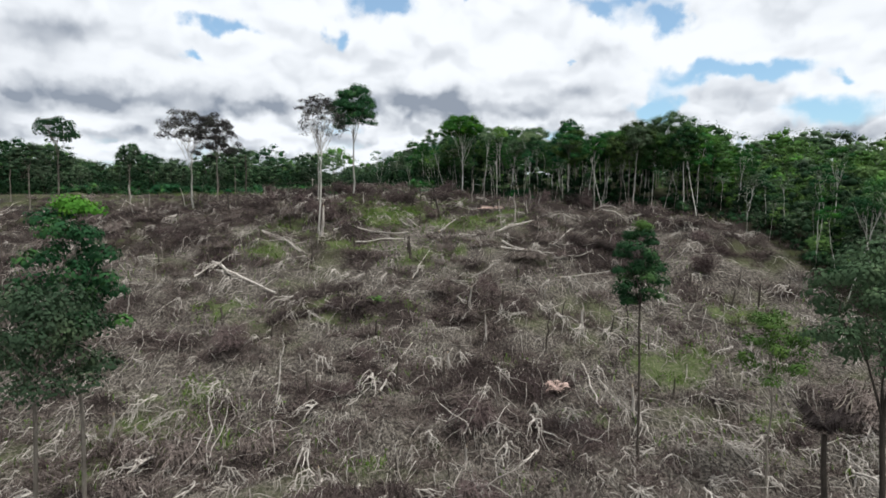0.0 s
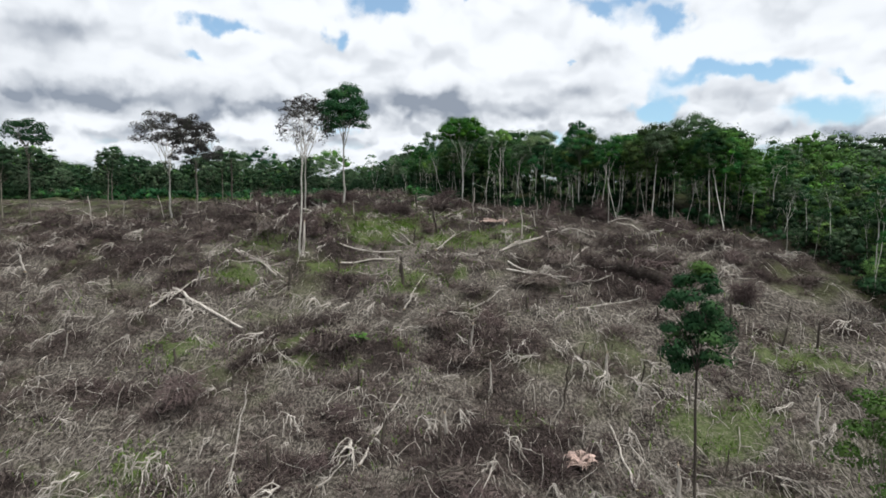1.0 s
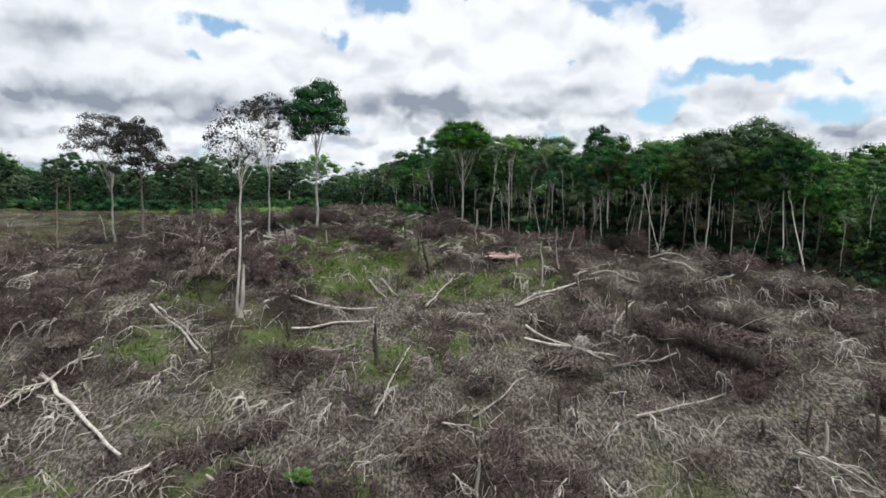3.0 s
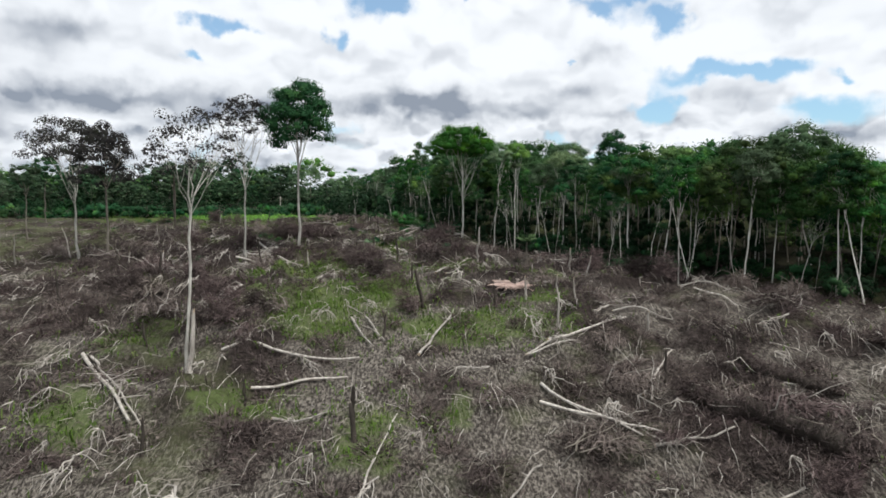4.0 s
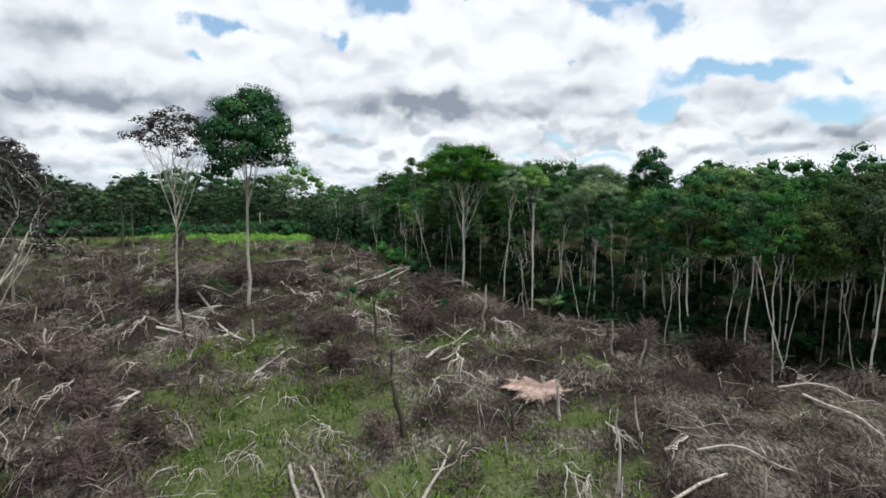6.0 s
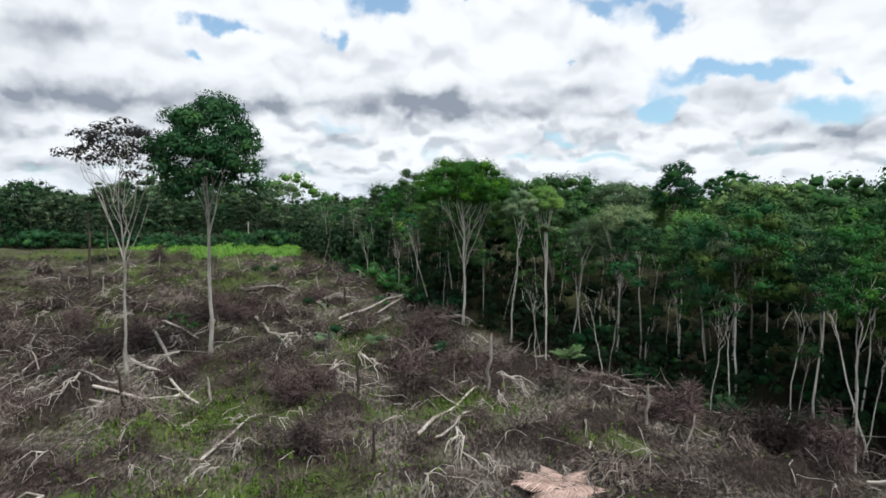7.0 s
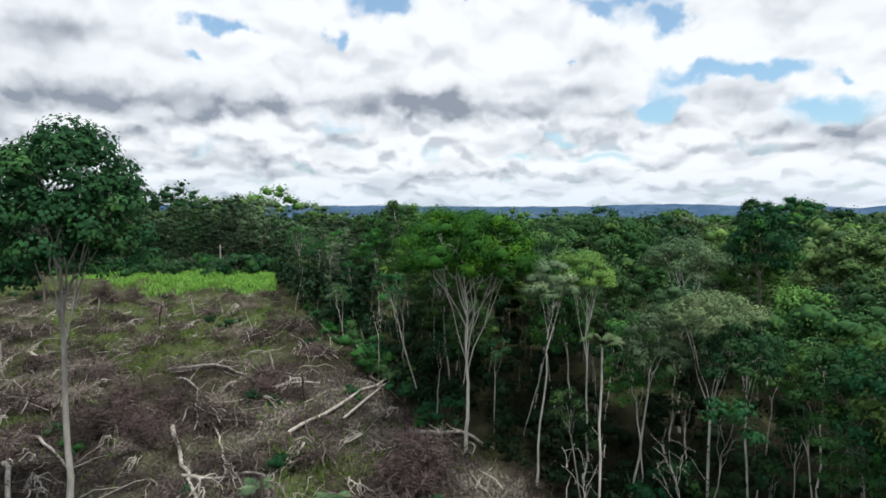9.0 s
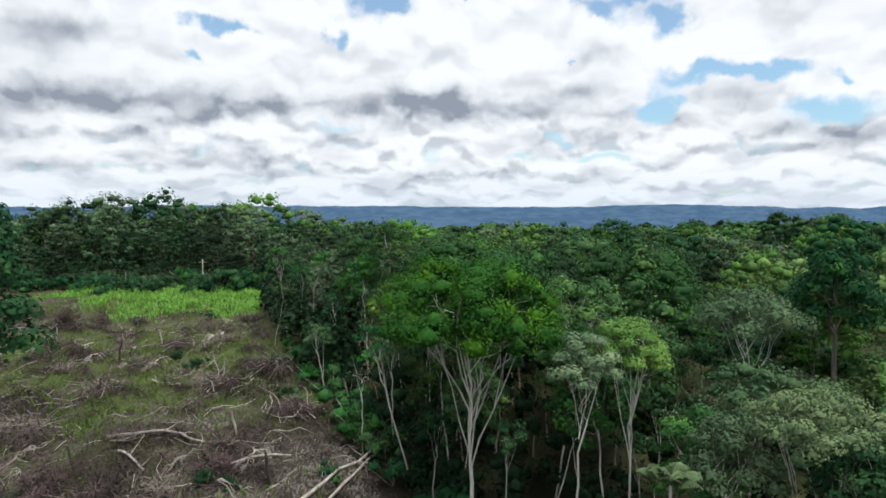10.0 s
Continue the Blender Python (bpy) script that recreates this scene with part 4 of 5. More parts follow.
    tagged(part("dry_brush", brush, BRUSH, None), "dry grey-brown felled brush lying over the slope", "brush", kind="stuff")
    tagged(part("dark_brush", dark, BRUSH_DARK, None), "dark withered brush lying over the slope", "brush", kind="stuff")
    tagged(part("plum_brush", plum, BRUSH_PLUM, None), "reddish-brown withered brush lying over the slope", "brush", kind="stuff")
    tagged(part("dry_litter", straw, STRAW, None), "pale dry litter and straw on the ground", "litter", kind="stuff")
    # fresh weeds and grass in the green patches
    pts = []
    for x0, y0, a, b in GREEN_SPOTS:
        for k in range(int(min(a * b * 34, 4200))):
            x, y = x0 + rng.normal() * a * 0.7, y0 + rng.normal() * b * 0.7
            if noise.noise((x * 0.5, y * 0.5, 5.0)) + rng.normal() * 0.2 > -0.05 and CHART.edge(x, y) < -0.5:
                pts.append((x, y, float(CHART.height(x, y))))
    for k in range(9500):
        y = 30 + 180 * rng.uniform() ** 1.4
        x = rng.uniform(-0.7, 0.7) * (y + 10)
        if noise.noise((x * 0.1, y * 0.1, 21.0)) > (0.12 if y < 125 else -0.22) and CHART.edge(x, y) < -0.5:
            pts.append((x, y, float(CHART.height(x, y))))
    for k in range(9000):
        y = rng.uniform(122, 206)
        x = rng.uniform(-0.5, 0.05) * (y - 20)
        if noise.noise((x * 0.16, y * 0.16, 21.0)) + rng.normal() * 0.15 > -0.05 and CHART.edge(x, y) < -0.5:
            pts.append((x, y, float(CHART.height(x, y))))
    pts = np.array(pts)
    n = len(pts)
    ribbons(weeds, pts, rng.uniform(0, 6.28, n), rng.uniform(0.15, 0.5, n), rng.uniform(0.15, 0.65, n), rng.uniform(0.03, 0.09, n), rng)
    weeds.leaves(pts + rng.normal(size=(n, 3)) * np.array((0.3, 0.3, 0.1)) + np.array((0, 0, 0.3)), rng.normal(size=(n, 3)) * 0.6 + np.array((0, 0, 1.0)), 0.12, rng, 0.5)
    tagged(part("weeds", weeds, GRASS, None), "fresh green weeds and grass growing through the litter", "weeds", kind="stuff")
    # the far grass field
    gx = -28 - 48 * rng.uniform(size=26000) ** 1.3
    gy = rng.uniform(200, 240, 26000)
    g = -CHART.edge(gx, gy)
    keep = (g > 0.5) & (gy > 207 + 4 * np.sin(gx * 0.17) + 4 * np.sin(gx * 0.43) + np.maximum(-gx - 52, 0) * 0.8 + rng.normal(size=26000) * 3.0)
    p = np.stack([gx, gy, CHART.height(gx, gy)], 1)[keep]
    n = len(p)
    blades = Geo()
    ribbons(blades, p, rng.uniform(0, 6.28, n), rng.uniform(0.2, 0.7, n), rng.uniform(0.3, 0.9, n), rng.uniform(0.07, 0.17, n), rng)
    tagged(part("field_grass", blades, FIELD_GRASS, None), "bright green grass of the far field", "grass", kind="stuff")
    # loose sticks and splayed twigs, bleached
    sticks = Geo()
    for k in range(3400):
        y = rng.uniform(112, 204) if k % 4 == 0 else 32 + 175 * rng.uniform() ** 1.5
        x = rng.uniform(-0.50, 0.06) * (y - 15) if k % 4 == 0 else rng.uniform(-0.72, 0.72) * (y + 12)
        if CHART.edge(x, y) > -0.5:
            continue
        a = rng.uniform(0, 6.28) if rng.uniform() < 0.3 else -1.57 + rng.normal() * 0.6
        l = rng.uniform(0.7, 2.8) * (1.5 if k % 4 == 0 else 1.0)
        q = np.array((x, y, CHART.height(x, y) + 0.15))
        e = np.array((x + math.cos(a) * l, y + math.sin(a) * l, 0))
        e[2] = CHART.height(e[0], e[1]) + 0.1 + abs(rng.normal()) * 0.3
        r = rng.uniform(0.016, 0.048)
        sticks.tube(bent(q, e, 4, l * 0.06, rng, 0.12), (r, r * 0.9, r * 0.7, r * 0.3), 3)
    for k in range(760):
        y = 34 + 120 * rng.uniform() ** 1.7
        x = rng.uniform(-0.72, 0.72) * (y + 8)
        if CHART.edge(x, y) > -1.0:
            continue
        q = np.array((x, y, CHART.height(x, y) + rng.uniform(0.3, 0.8)))
        a0 = -1.57 + rng.normal() * 0.4
        r = rng.uniform(0.018, 0.050)
        for f in range(rng.integers(2, 8)):
            a = a0 + rng.normal() * 0.6
            l = rng.uniform(0.5, 2.4)
            e = np.array((x + math.cos(a) * l, y + math.sin(a) * l, 0))
            e[2] = CHART.height(e[0], e[1]) + rng.uniform(0.0, 0.25)
            sticks.tube(bent(q, e, 5, l * 0.075, rng, rng.uniform(0.05, 0.45)), np.linspace(r, r * 0.3, 5), 3)
    # straight stalks thrown downhill on the lower slope
    for k in range(2600):
        y = 36 + 78 * rng.uniform() ** 1.25
        x = rng.uniform(-0.70, 0.70) * (y + 6)
        if CHART.edge(x, y) > -0.8 or noise.noise((x * 0.16, y * 0.16, 55.0)) + rng.normal() * 0.2 < -0.08:
            continue
        a = -1.57 + rng.normal() * 0.42
        l = rng.uniform(0.6, 1.9)
        q = np.array((x, y, float(CHART.height(x, y)) + rng.uniform(0.2, 0.75)))
        e = np.array((x + math.cos(a) * l, y + math.sin(a) * l, 0.0))
        e[2] = float(CHART.height(e[0], e[1])) + rng.uniform(0.0, 0.2)
        r = rng.uniform(0.020, 0.046)
        sticks.tube(bent(q, e, 4, l * 0.05, rng, rng.uniform(0.0, 0.25)), (r, r * 0.9, r * 0.7, r * 0.35), 3)
    tagged(part("sticks", sticks, DEADWOOD, None), "bleached bent sticks strewn over the slope", "sticks", kind="stuff")


slash()


def heaps():
    """Mounds of tangled dark brush."""
    rng = np.random.default_rng(41)
    kinds = []
    for i in range(6):
        g, t = Geo(), Geo()
        n = 230
        d = rng.normal(size=(n, 3))
        d[:, 2] = np.abs(d[:, 2])
        d /= np.linalg.norm(d, axis=1)[:, None]
        p = d * rng.uniform(0.25, 1.0, (n, 1)) * np.array((1.5, 1.15, 0.95))
        p[:, 2] += 0.18 * np.sin(p[:, 0] * 2.3 + i)
        p[:, 2] = np.maximum(p[:, 2], 0.02)
        top = p * np.array((0.55, 0.55, 1.0)) + np.array((0, 0, 0.12))
        ribbons(g, top, np.arctan2(d[:, 1], d[:, 0]) + rng.normal(size=n) * 0.5, rng.uniform(0.3, 0.95, n), rng.uniform(-0.05, 0.22, n), rng.uniform(0.014, 0.034, n), rng, top[:, 2] * rng.uniform(0.3, 0.9, n))
        g.leaves(p * 0.95, d + rng.normal(size=(n, 3)) * 0.8, 0.075, rng, 0.5)
        for k in range(5):
            a = rng.uniform(0, 6.28)
            t.tube(bent((math.cos(a) * 1.2, math.sin(a) * 0.9, 0.05), (rng.normal() * 0.8, rng.normal() * 0.8, rng.uniform(0.7, 1.4)), 5, 0.1, rng), np.linspace(0.03, 0.01, 5), 4)
        kinds.append((g.mesh("brush_mat", (BRUSH_DARK, BRUSH, BRUSH_PLUM, BRUSH_DARK, BRUSH, BRUSH_DARK)[i]), t.mesh("twig_mat", BARK_GREY if i % 2 else DEADWOOD, True)))
    # several heaps along the forest edge are added to darken its shaded foot
    fixed = [(20.7, 112.2, 1.5), (23.4, 110.9, 1.6), (25.6, 109.2, 1.5), (17.9, 114.0, 1.4), (7.3, 125.2, 1.7), (-0.4, 131.4, 1.8), (27.6, 107.0, 1.5), (-9.8, 118.2, 1.4), (-32.9, 118.6, 1.7),
             (-18.2, 94.2, 1.3), (5.1, 82.3, 1.4), (22.7, 92.6, 1.6), (31.0, 96.6, 1.6), (30.6, 104.4, 1.6), (33.6, 103.0, 1.5), (14.4, 117.6, 1.4), (-0.8, 134.0, 1.9), (1.6, 130.6, 1.7),
             (-20.0, 139.0, 2.0), (-16.0, 141.0, 1.7), (-14.0, 92.0, 1.7), (-15.0, 95.5, 1.5), (-13.6, 98.5, 1.4), (1.5, 128.0, 1.7), (3.5, 125.0, 1.4), (20.0, 81.5, 1.7), (22.2, 79.6, 1.8),
             (24.5, 77.6, 1.8), (18.0, 83.0, 1.5), (-12.5, 70.4, 1.2), (-10.8, 71.6, 1.2), (-14.2, 69.6, 1.2), (14.0, 119.5, 1.6)]
    spots = list(fixed)
    while len(spots) < 275:
        back = len(spots) % 3 == 0
        y = rng.uniform(122, 206) if back else 38 + 165 * rng.uniform() ** 1.35
        x = rng.uniform(-0.45, 0.05) * (y - 20) if back else rng.uniform(-0.7, 0.7) * (y + 8)
        if cover(x, y) < 0.10 or not in_clearing(x, y, 1.0):
            continue
        if any(abs(x - a) < 3 and abs(y - b) < 3 for a, b in [(-16.8, 86.2), (-17.3, 123.8), (-24, 122.9)]):
            continue
        spots.append((x, y, rng.uniform(0.9, 2.0)))
    for k, (x, y, s) in enumerate(spots):
        tangle, twigs = kinds[(k * 7) % 6]
        ob = tagged(thing("brush_heap", pose(x, y, ground_z(x, y) - 0.1, rng.normal() * 6, rng.normal() * 6, rng.uniform(0, 360)) @ Matrix.Diagonal((s * rng.uniform(0.9, 1.5), s, s * rng.uniform(0.7, 1.0), 1))),
                    "low mound of tangled dark dead brush", "brush heap", "brush heaps")
        tagged(link("brush_mat", tangle, ob), kind="stuff")
        tagged(link("twig_mat", twigs, ob), kind="stuff")


heaps()


# feet of the withered shrubs and their size
DEAD_SHRUBS = [(-17.6, 133.7, 1.2), (-21.8, 136.1, 1.2), (-20.6, 137.5, 1.1), (-0.4, 127.8, 1.4), (0.8, 130.2, 1.5), (1.5, 126.5, 1.2), (-8.8, 115.3, 1.1), (-7.1, 116.4, 1.0),
               (-12.7, 144.0, 0.9), (-19.5, 140.4, 1.2), (-23.0, 140.4, 1.2), (-54.1, 194.8, 1.2), (-48.3, 194.2, 1.1), (1.1, 116.4, 1.1), (-25.4, 127.3, 1.2), (-35.6, 135.3, 1.2),
               (-17.0, 94.0, 1.2), (-15.5, 96.5, 1.2), (-20.3, 100.8, 1.2), (-24.7, 105.2, 1.2), (-1.8, 98.1, 0.9), (-6.5, 107.9, 1.1),
               (22.6, 74.7, 0.9), (29.9, 71.6, 1.0), (17.5, 112.5, 1.2), (21.0, 109.8, 1.3), (24.5, 107.2, 1.2)]


def dead_shrubs():
    """Reddish-brown shrubs that died on their stems."""
    rng = np.random.default_rng(45)
    kinds = []
    for i in range(4):
        haze, stems = Geo(), []
        heads = []
        for k in range(6):
            e = np.array((rng.normal() * 0.75, rng.normal() * 0.6, rng.uniform(1.1, 2.1)))
            g = Geo()
            g.tube(bent((rng.normal() * 0.1, rng.normal() * 0.1, -0.2), e, 5, 0.07, rng), np.linspace(0.035, 0.012, 5), 4)
            stems.append(g.mesh("stem", BARK_DARK, True))
            heads += [e, e * np.array((0.8, 0.8, 0.62)), e * np.array((0.7, 0.7, 0.32))]
        for e in heads:
            c = 120
            d = rng.normal(size=(c, 3))
            d[:, 2] = d[:, 2] * 0.7 + 0.15
            d /= np.linalg.norm(d, axis=1)[:, None]
            wisps(haze, e + d * rng.uniform(0.0, 0.5, (c, 1)), d + rng.normal(size=(c, 3)) * 0.3, rng.uniform(0.15, 0.5, c), rng.uniform(0.022, 0.055, c), rng)
        kinds.append((stems, haze.mesh("twig_mat", (BRUSH_PLUM, BRUSH_DARK, BRUSH_PLUM, BRUSH_PLUM)[i])))
    for k, (x, y, s) in enumerate(DEAD_SHRUBS):
        ob = tagged(thing("dead_shrub", pose(x, y, ground_z(x, y) - 0.05, 0, 0, rng.uniform(0, 360)) @ Matrix.Diagonal((s * 1.2, s * 1.2, s * rng.uniform(0.8, 1.1), 1))), "withered reddish-brown shrub standing in the cleared brush", "shrub", "dead shrubs")
        for g in kinds[k % 4][0]:
            link("stem", g, ob)
        tagged(link("twig_mat", kinds[k % 4][1], ob), kind="stuff")


dead_shrubs()


def branches():
    """Bleached limbs with their forks, lying or propped with the fingers downhill."""
    rng = np.random.default_rng(51)
    kinds = []
    for i in range(10):
        l = rng.uniform(1.6, 3.0)
        r = rng.uniform(0.05, 0.085)
        main = bent((0, 0, 0.5), (rng.normal() * 0.3, -l * 0.7, 0.25), 6, 0.07, rng, 0.15)
        g = Geo()
        g.tube(main, np.linspace(r, r * 0.4, 6), 5)
        stem, forks = g.mesh("stem", DEADWOOD, True), []
        for k in range(rng.integers(6, 10)):
            s = main[rng.integers(0, 6)]
            a = -1.57 + rng.normal() * 0.55
            q = rng.uniform(0.9, 2.4)
            e = s + np.array((math.cos(a) * q, math.sin(a) * q, 0))
            e[2] = rng.uniform(-0.35, 0.15)
            g = Geo()
            g.tube(bent(s, e, 6, q * 0.05, rng, rng.uniform(0.0, 0.5)), np.linspace(r * 0.62, r * 0.2, 6), 4)
            forks.append(g.mesh("fork", DEADWOOD, True))
        kinds.append((stem, forks))
    fixed = [(-14.5, 68.2), (-12.6, 67.4), (-16.2, 68.0), (-11.0, 74.5), (-9.0, 74.0), (-12.8, 74.8), (21.5, 68.0), (22.6, 67.2), (20.6, 66.6), (16.5, 62.0), (15.0, 61.2), (14.2, 72.0), (12.0, 71.0), (9.5, 72.8), (17.0, 71.2),
             (-6.0, 53.0), (-4.5, 53.8), (-26.5, 74.0), (-24.5, 73.0), (-29.0, 73.5), (8.0, 66.5), (10.0, 67.5), (6.0, 65.0), (11.5, 63.5), (-29, 187), (-27.6, 188.4), (-30.2, 188.8), (-28.4, 186), (-31, 124), (-28, 121.5), (-25.5, 126), (-22, 124.5)]
    for k in range(296):
        if k < len(fixed):
            x, y = fixed[k]
        else:
            for tries in range(50):
                y = rng.uniform(118, 198) if k % 4 == 0 else 36 + 100 * rng.uniform() ** 1.4
                x = rng.uniform(-0.45, 0.05) * (y - 20) if k % 4 == 0 else rng.uniform(-0.72, 0.72) * (y + 8)
                if in_clearing(x, y, 1.5):
                    break
        s = rng.uniform(0.8, 1.4)
        ob = thing("fallen_branch", pose(x, y, ground_z(x, y), 10 + rng.normal() * 8, rng.normal() * 8, rng.normal() * 38) @ Matrix.Diagonal((s, s, s, 1)))
        link("stem", kinds[k % 10][0], ob)
        for f in kinds[k % 10][1]:
            link("fork", f, ob)
        tagged(ob, "bleached forked dead branch lying on the slope", "branch", "fallen branches")


branches()


# ends of the fallen trunks on the plan and their thickness
LOGS_LOW = [(-46.1, 80.6, -52, 88, 0.13), (-28.5, 72.2, -25.2, 79.6, 0.1), (-13.2, 49.4, -15.5, 61.2, 0.08), (-5.2, 51.4, -2.9, 59.5, 0.09), (-7.6, 49.4, -5.3, 53.7, 0.07), (12.4, 48.9, 12.3, 55.2, 0.08),
            (-28.0, 76.8, -18.2, 68.6, 0.19), (-3.5, 72.5, -1.6, 81.1, 0.08), (2.9, 71.8, 6.7, 76.1, 0.09), (13.6, 78.0, 18.5, 78.7, 0.1), (13.4, 71.8, 20.5, 74.8, 0.1), (7.9, 84.3, 13.1, 78.7, 0.11),
            (7.6, 82.6, 14.2, 78.6, 0.12), (-11.5, 83.5, -5.3, 85.1, 0.11), (-9.0, 79.3, -5.6, 81.1, 0.1), (14.4, 83.0, 18.1, 88.0, 0.09)]
LOGS_MIDDLE = [(-25.1, 87.8, -18.0, 80.2, 0.16), (-24.4, 87.6, -17.2, 80.0, 0.1), (-15.3, 89.0, -4.8, 87.4, 0.14), (7.5, 88.2, 12.7, 91.6, 0.09), (-0.5, 88.0, 2.2, 97.2, 0.12), (9.2, 89.4, 16.2, 93.2, 0.13),
               (7.4, 88.2, 11.1, 88.7, 0.08), (-11.7, 106.5, -10.2, 114.0, 0.09), (16.0, 96.4, 20.5, 94.6, 0.09), (-6.5, 95.2, -4.1, 89.3, 0.13), (-5.2, 94.6, -3.2, 90.6, 0.09), (-23.1, 116.3, -16.5, 116.2, 0.13),
               (24.9, 104.8, 28.4, 102.0, 0.09), (25.6, 103.0, 27.6, 98.1, 0.09), (-22.6, 115.0, -16.1, 113.2, 0.09), (0.5, 109.8, 4.6, 116.9, 0.13), (1.6, 109.4, 4.0, 112.6, 0.08), (-52, 104, -45, 107, 0.12),
               (-40, 111, -34, 106, 0.12)]
LOGS_UPPER = [(-26.2, 131.5, -18.6, 120.9, 0.17), (13.1, 121.2, 18.2, 116.8, 0.14), (17.3, 121.2, 18.1, 116.6, 0.08), (-24.7, 125.0, -15.0, 115.0, 0.16), (0.0, 135.8, 6.0, 133.8, 0.18), (-2.2, 122.1, -0.7, 127.3, 0.12),
              (-13.5, 128.9, -8.6, 129.6, 0.12), (-28.2, 118.8, -21.7, 117.8, 0.1), (-63, 118, -55, 113, 0.13)]
LOGS_FAR = [(-17.5, 137.0, -11.4, 125.8, 0.17), (-8.7, 136.0, -1.5, 147.4, 0.15), (-5.2, 139.0, -1.7, 147.0, 0.11), (-14.6, 137.6, -12.5, 133.4, 0.08), (-27.8, 136.6, -21.0, 130.5, 0.12), (-22.4, 147.6, -14.4, 148.6, 0.14),
            (-12.2, 144.7, -8.4, 146.4, 0.12), (-20.7, 145.5, -18.0, 144.0, 0.11), (-57.6, 191.7, -53.4, 191.2, 0.12), (-40, 150, -33, 147, 0.13), (-45, 163, -38, 160, 0.14), (-22, 160, -27, 165, 0.12),
            (-17, 168, -14.5, 174, 0.12)]


def logs():
    rng = np.random.default_rng(61)
    for x0, y0, x1, y1, r in LOGS_LOW + LOGS_MIDDLE + LOGS_UPPER + LOGS_FAR:
        ob = thing("fallen_log", pose(x0, y0, land(x0, y0)))
        o = np.array((x0, y0, land(x0, y0)))
        n = 9
        t = np.linspace(0, 1, n)
        l = math.hypot(x1 - x0, y1 - y0)
        p = np.stack([x0 + (x1 - x0) * t, y0 + (y1 - y0) * t, np.zeros(n)], 1)
        p[1:-1, :2] += rng.normal(size=(n - 2, 2)) * l * 0.008
        p[:, 2] = [max(ground_z(a, b), 0.5 * ground_z(a, b) + 0.5 * land(a, b)) + r * 0.9 + 0.22 for a, b, _ in p]
        p[:, 2] = np.convolve(np.pad(p[:, 2], 1, "edge"), (0.25, 0.5, 0.25), "valid")
        g = Geo()
        g.tube(p - o, np.linspace(r, r * 0.55, n) * rng.uniform(0.92, 1.08, n), 8)
        part("trunk", g, DEADWOOD, ob, smooth=True)
        g = Geo()
        d = (p[0] - p[1]) / np.linalg.norm(p[0] - p[1])
        g.tube([p[0] - o, p[0] - o + d * 0.02], [r * 0.99, r * 0.93], 8, True)
        part("cut_end", g, CUT_WOOD, ob, "pale sawn end")
        for k in range(rng.integers(1, 4)):
            i = rng.integers(3, n - 1)
            e = p[i] + np.array((rng.normal() * 0.8, rng.normal() * 0.8, rng.uniform(0.2, 0.9)))
            g = Geo()
            g.tube(bent(p[i], e, 4, 0.06, rng) - o, np.linspace(r * 0.4, r * 0.12, 4), 5)
            part("branch_stub", g, DEADWOOD, ob, smooth=True)
        tagged(ob, "long bleached felled trunk lying on the slope", "log", "fallen logs")


logs()


def ridge(points, r, seed):
    """A long row of matted dark brush, heaped over a fallen trunk."""
    rng = np.random.default_rng(seed)
    t = np.linspace(0, 1, 16)
    k = np.linspace(0, 1, len(points))
    p = np.stack([np.interp(t, k, [q[0] for q in points]), np.interp(t, k, [q[1] for q in points]), np.zeros(16)], 1)
    p[:, :2] += rng.normal(size=(16, 2)) * 0.12
    p[:, 2] = [ground_z(a, b) + r * 0.5 for a, b, _ in p]
    o = p[0].copy()
    ob = tagged(thing("brush_row", pose(*o)), "long curved row of matted dark dead brush", "brush row", "brush rows")
    g = Geo()
    g.tube(p - o, r * 0.72 * rng.uniform(0.75, 1.15, 16) * np.clip(np.sin(np.pi * (t * 0.9 + 0.05)) * 2.2, 0.3, 1), 9)
    part("core", g, BARK_DARK, ob, smooth=True)
    n = int(900 * r * len(points))
    i = rng.uniform(0, 1, n)
    c = np.stack([np.interp(i, t, p[:, a]) for a in range(3)], 1) - o
    d = rng.normal(size=(n, 3))
    d[:, 2] = np.abs(d[:, 2])
    d /= np.linalg.norm(d, axis=1)[:, None]
    g = Geo()
    c = c + d * r * rng.uniform(0.6, 1.0, (n, 1))
    ribbons(g, c, np.arctan2(d[:, 1], d[:, 0]) + rng.normal(size=n) * 0.7, rng.uniform(0.12, 0.5, n), rng.uniform(-0.12, 0.25, n), rng.uniform(0.014, 0.034, n), rng)
    g.leaves(c, d + rng.normal(size=(n, 3)) * 0.6, 0.09, rng, 0.5)
    tagged(part("brush_mat", g, BRUSH_DARK, ob), kind="stuff")


ridge([(-17.4, 62.3), (-15.4, 64.0), (-13.4, 65.2), (-11.0, 67.6)], 0.42, 1)
ridge([(-16.2, 68.0), (-13.6, 69.0), (-11.6, 70.0), (-9.6, 72.2)], 0.45, 2)
ridge([(16.5, 83.2), (19.0, 80.6), (21.4, 78.6), (24.4, 75.4)], 0.85, 3)
ridge([(27.0, 82.0), (24.0, 84.5), (22.5, 87.5)], 0.6, 4)


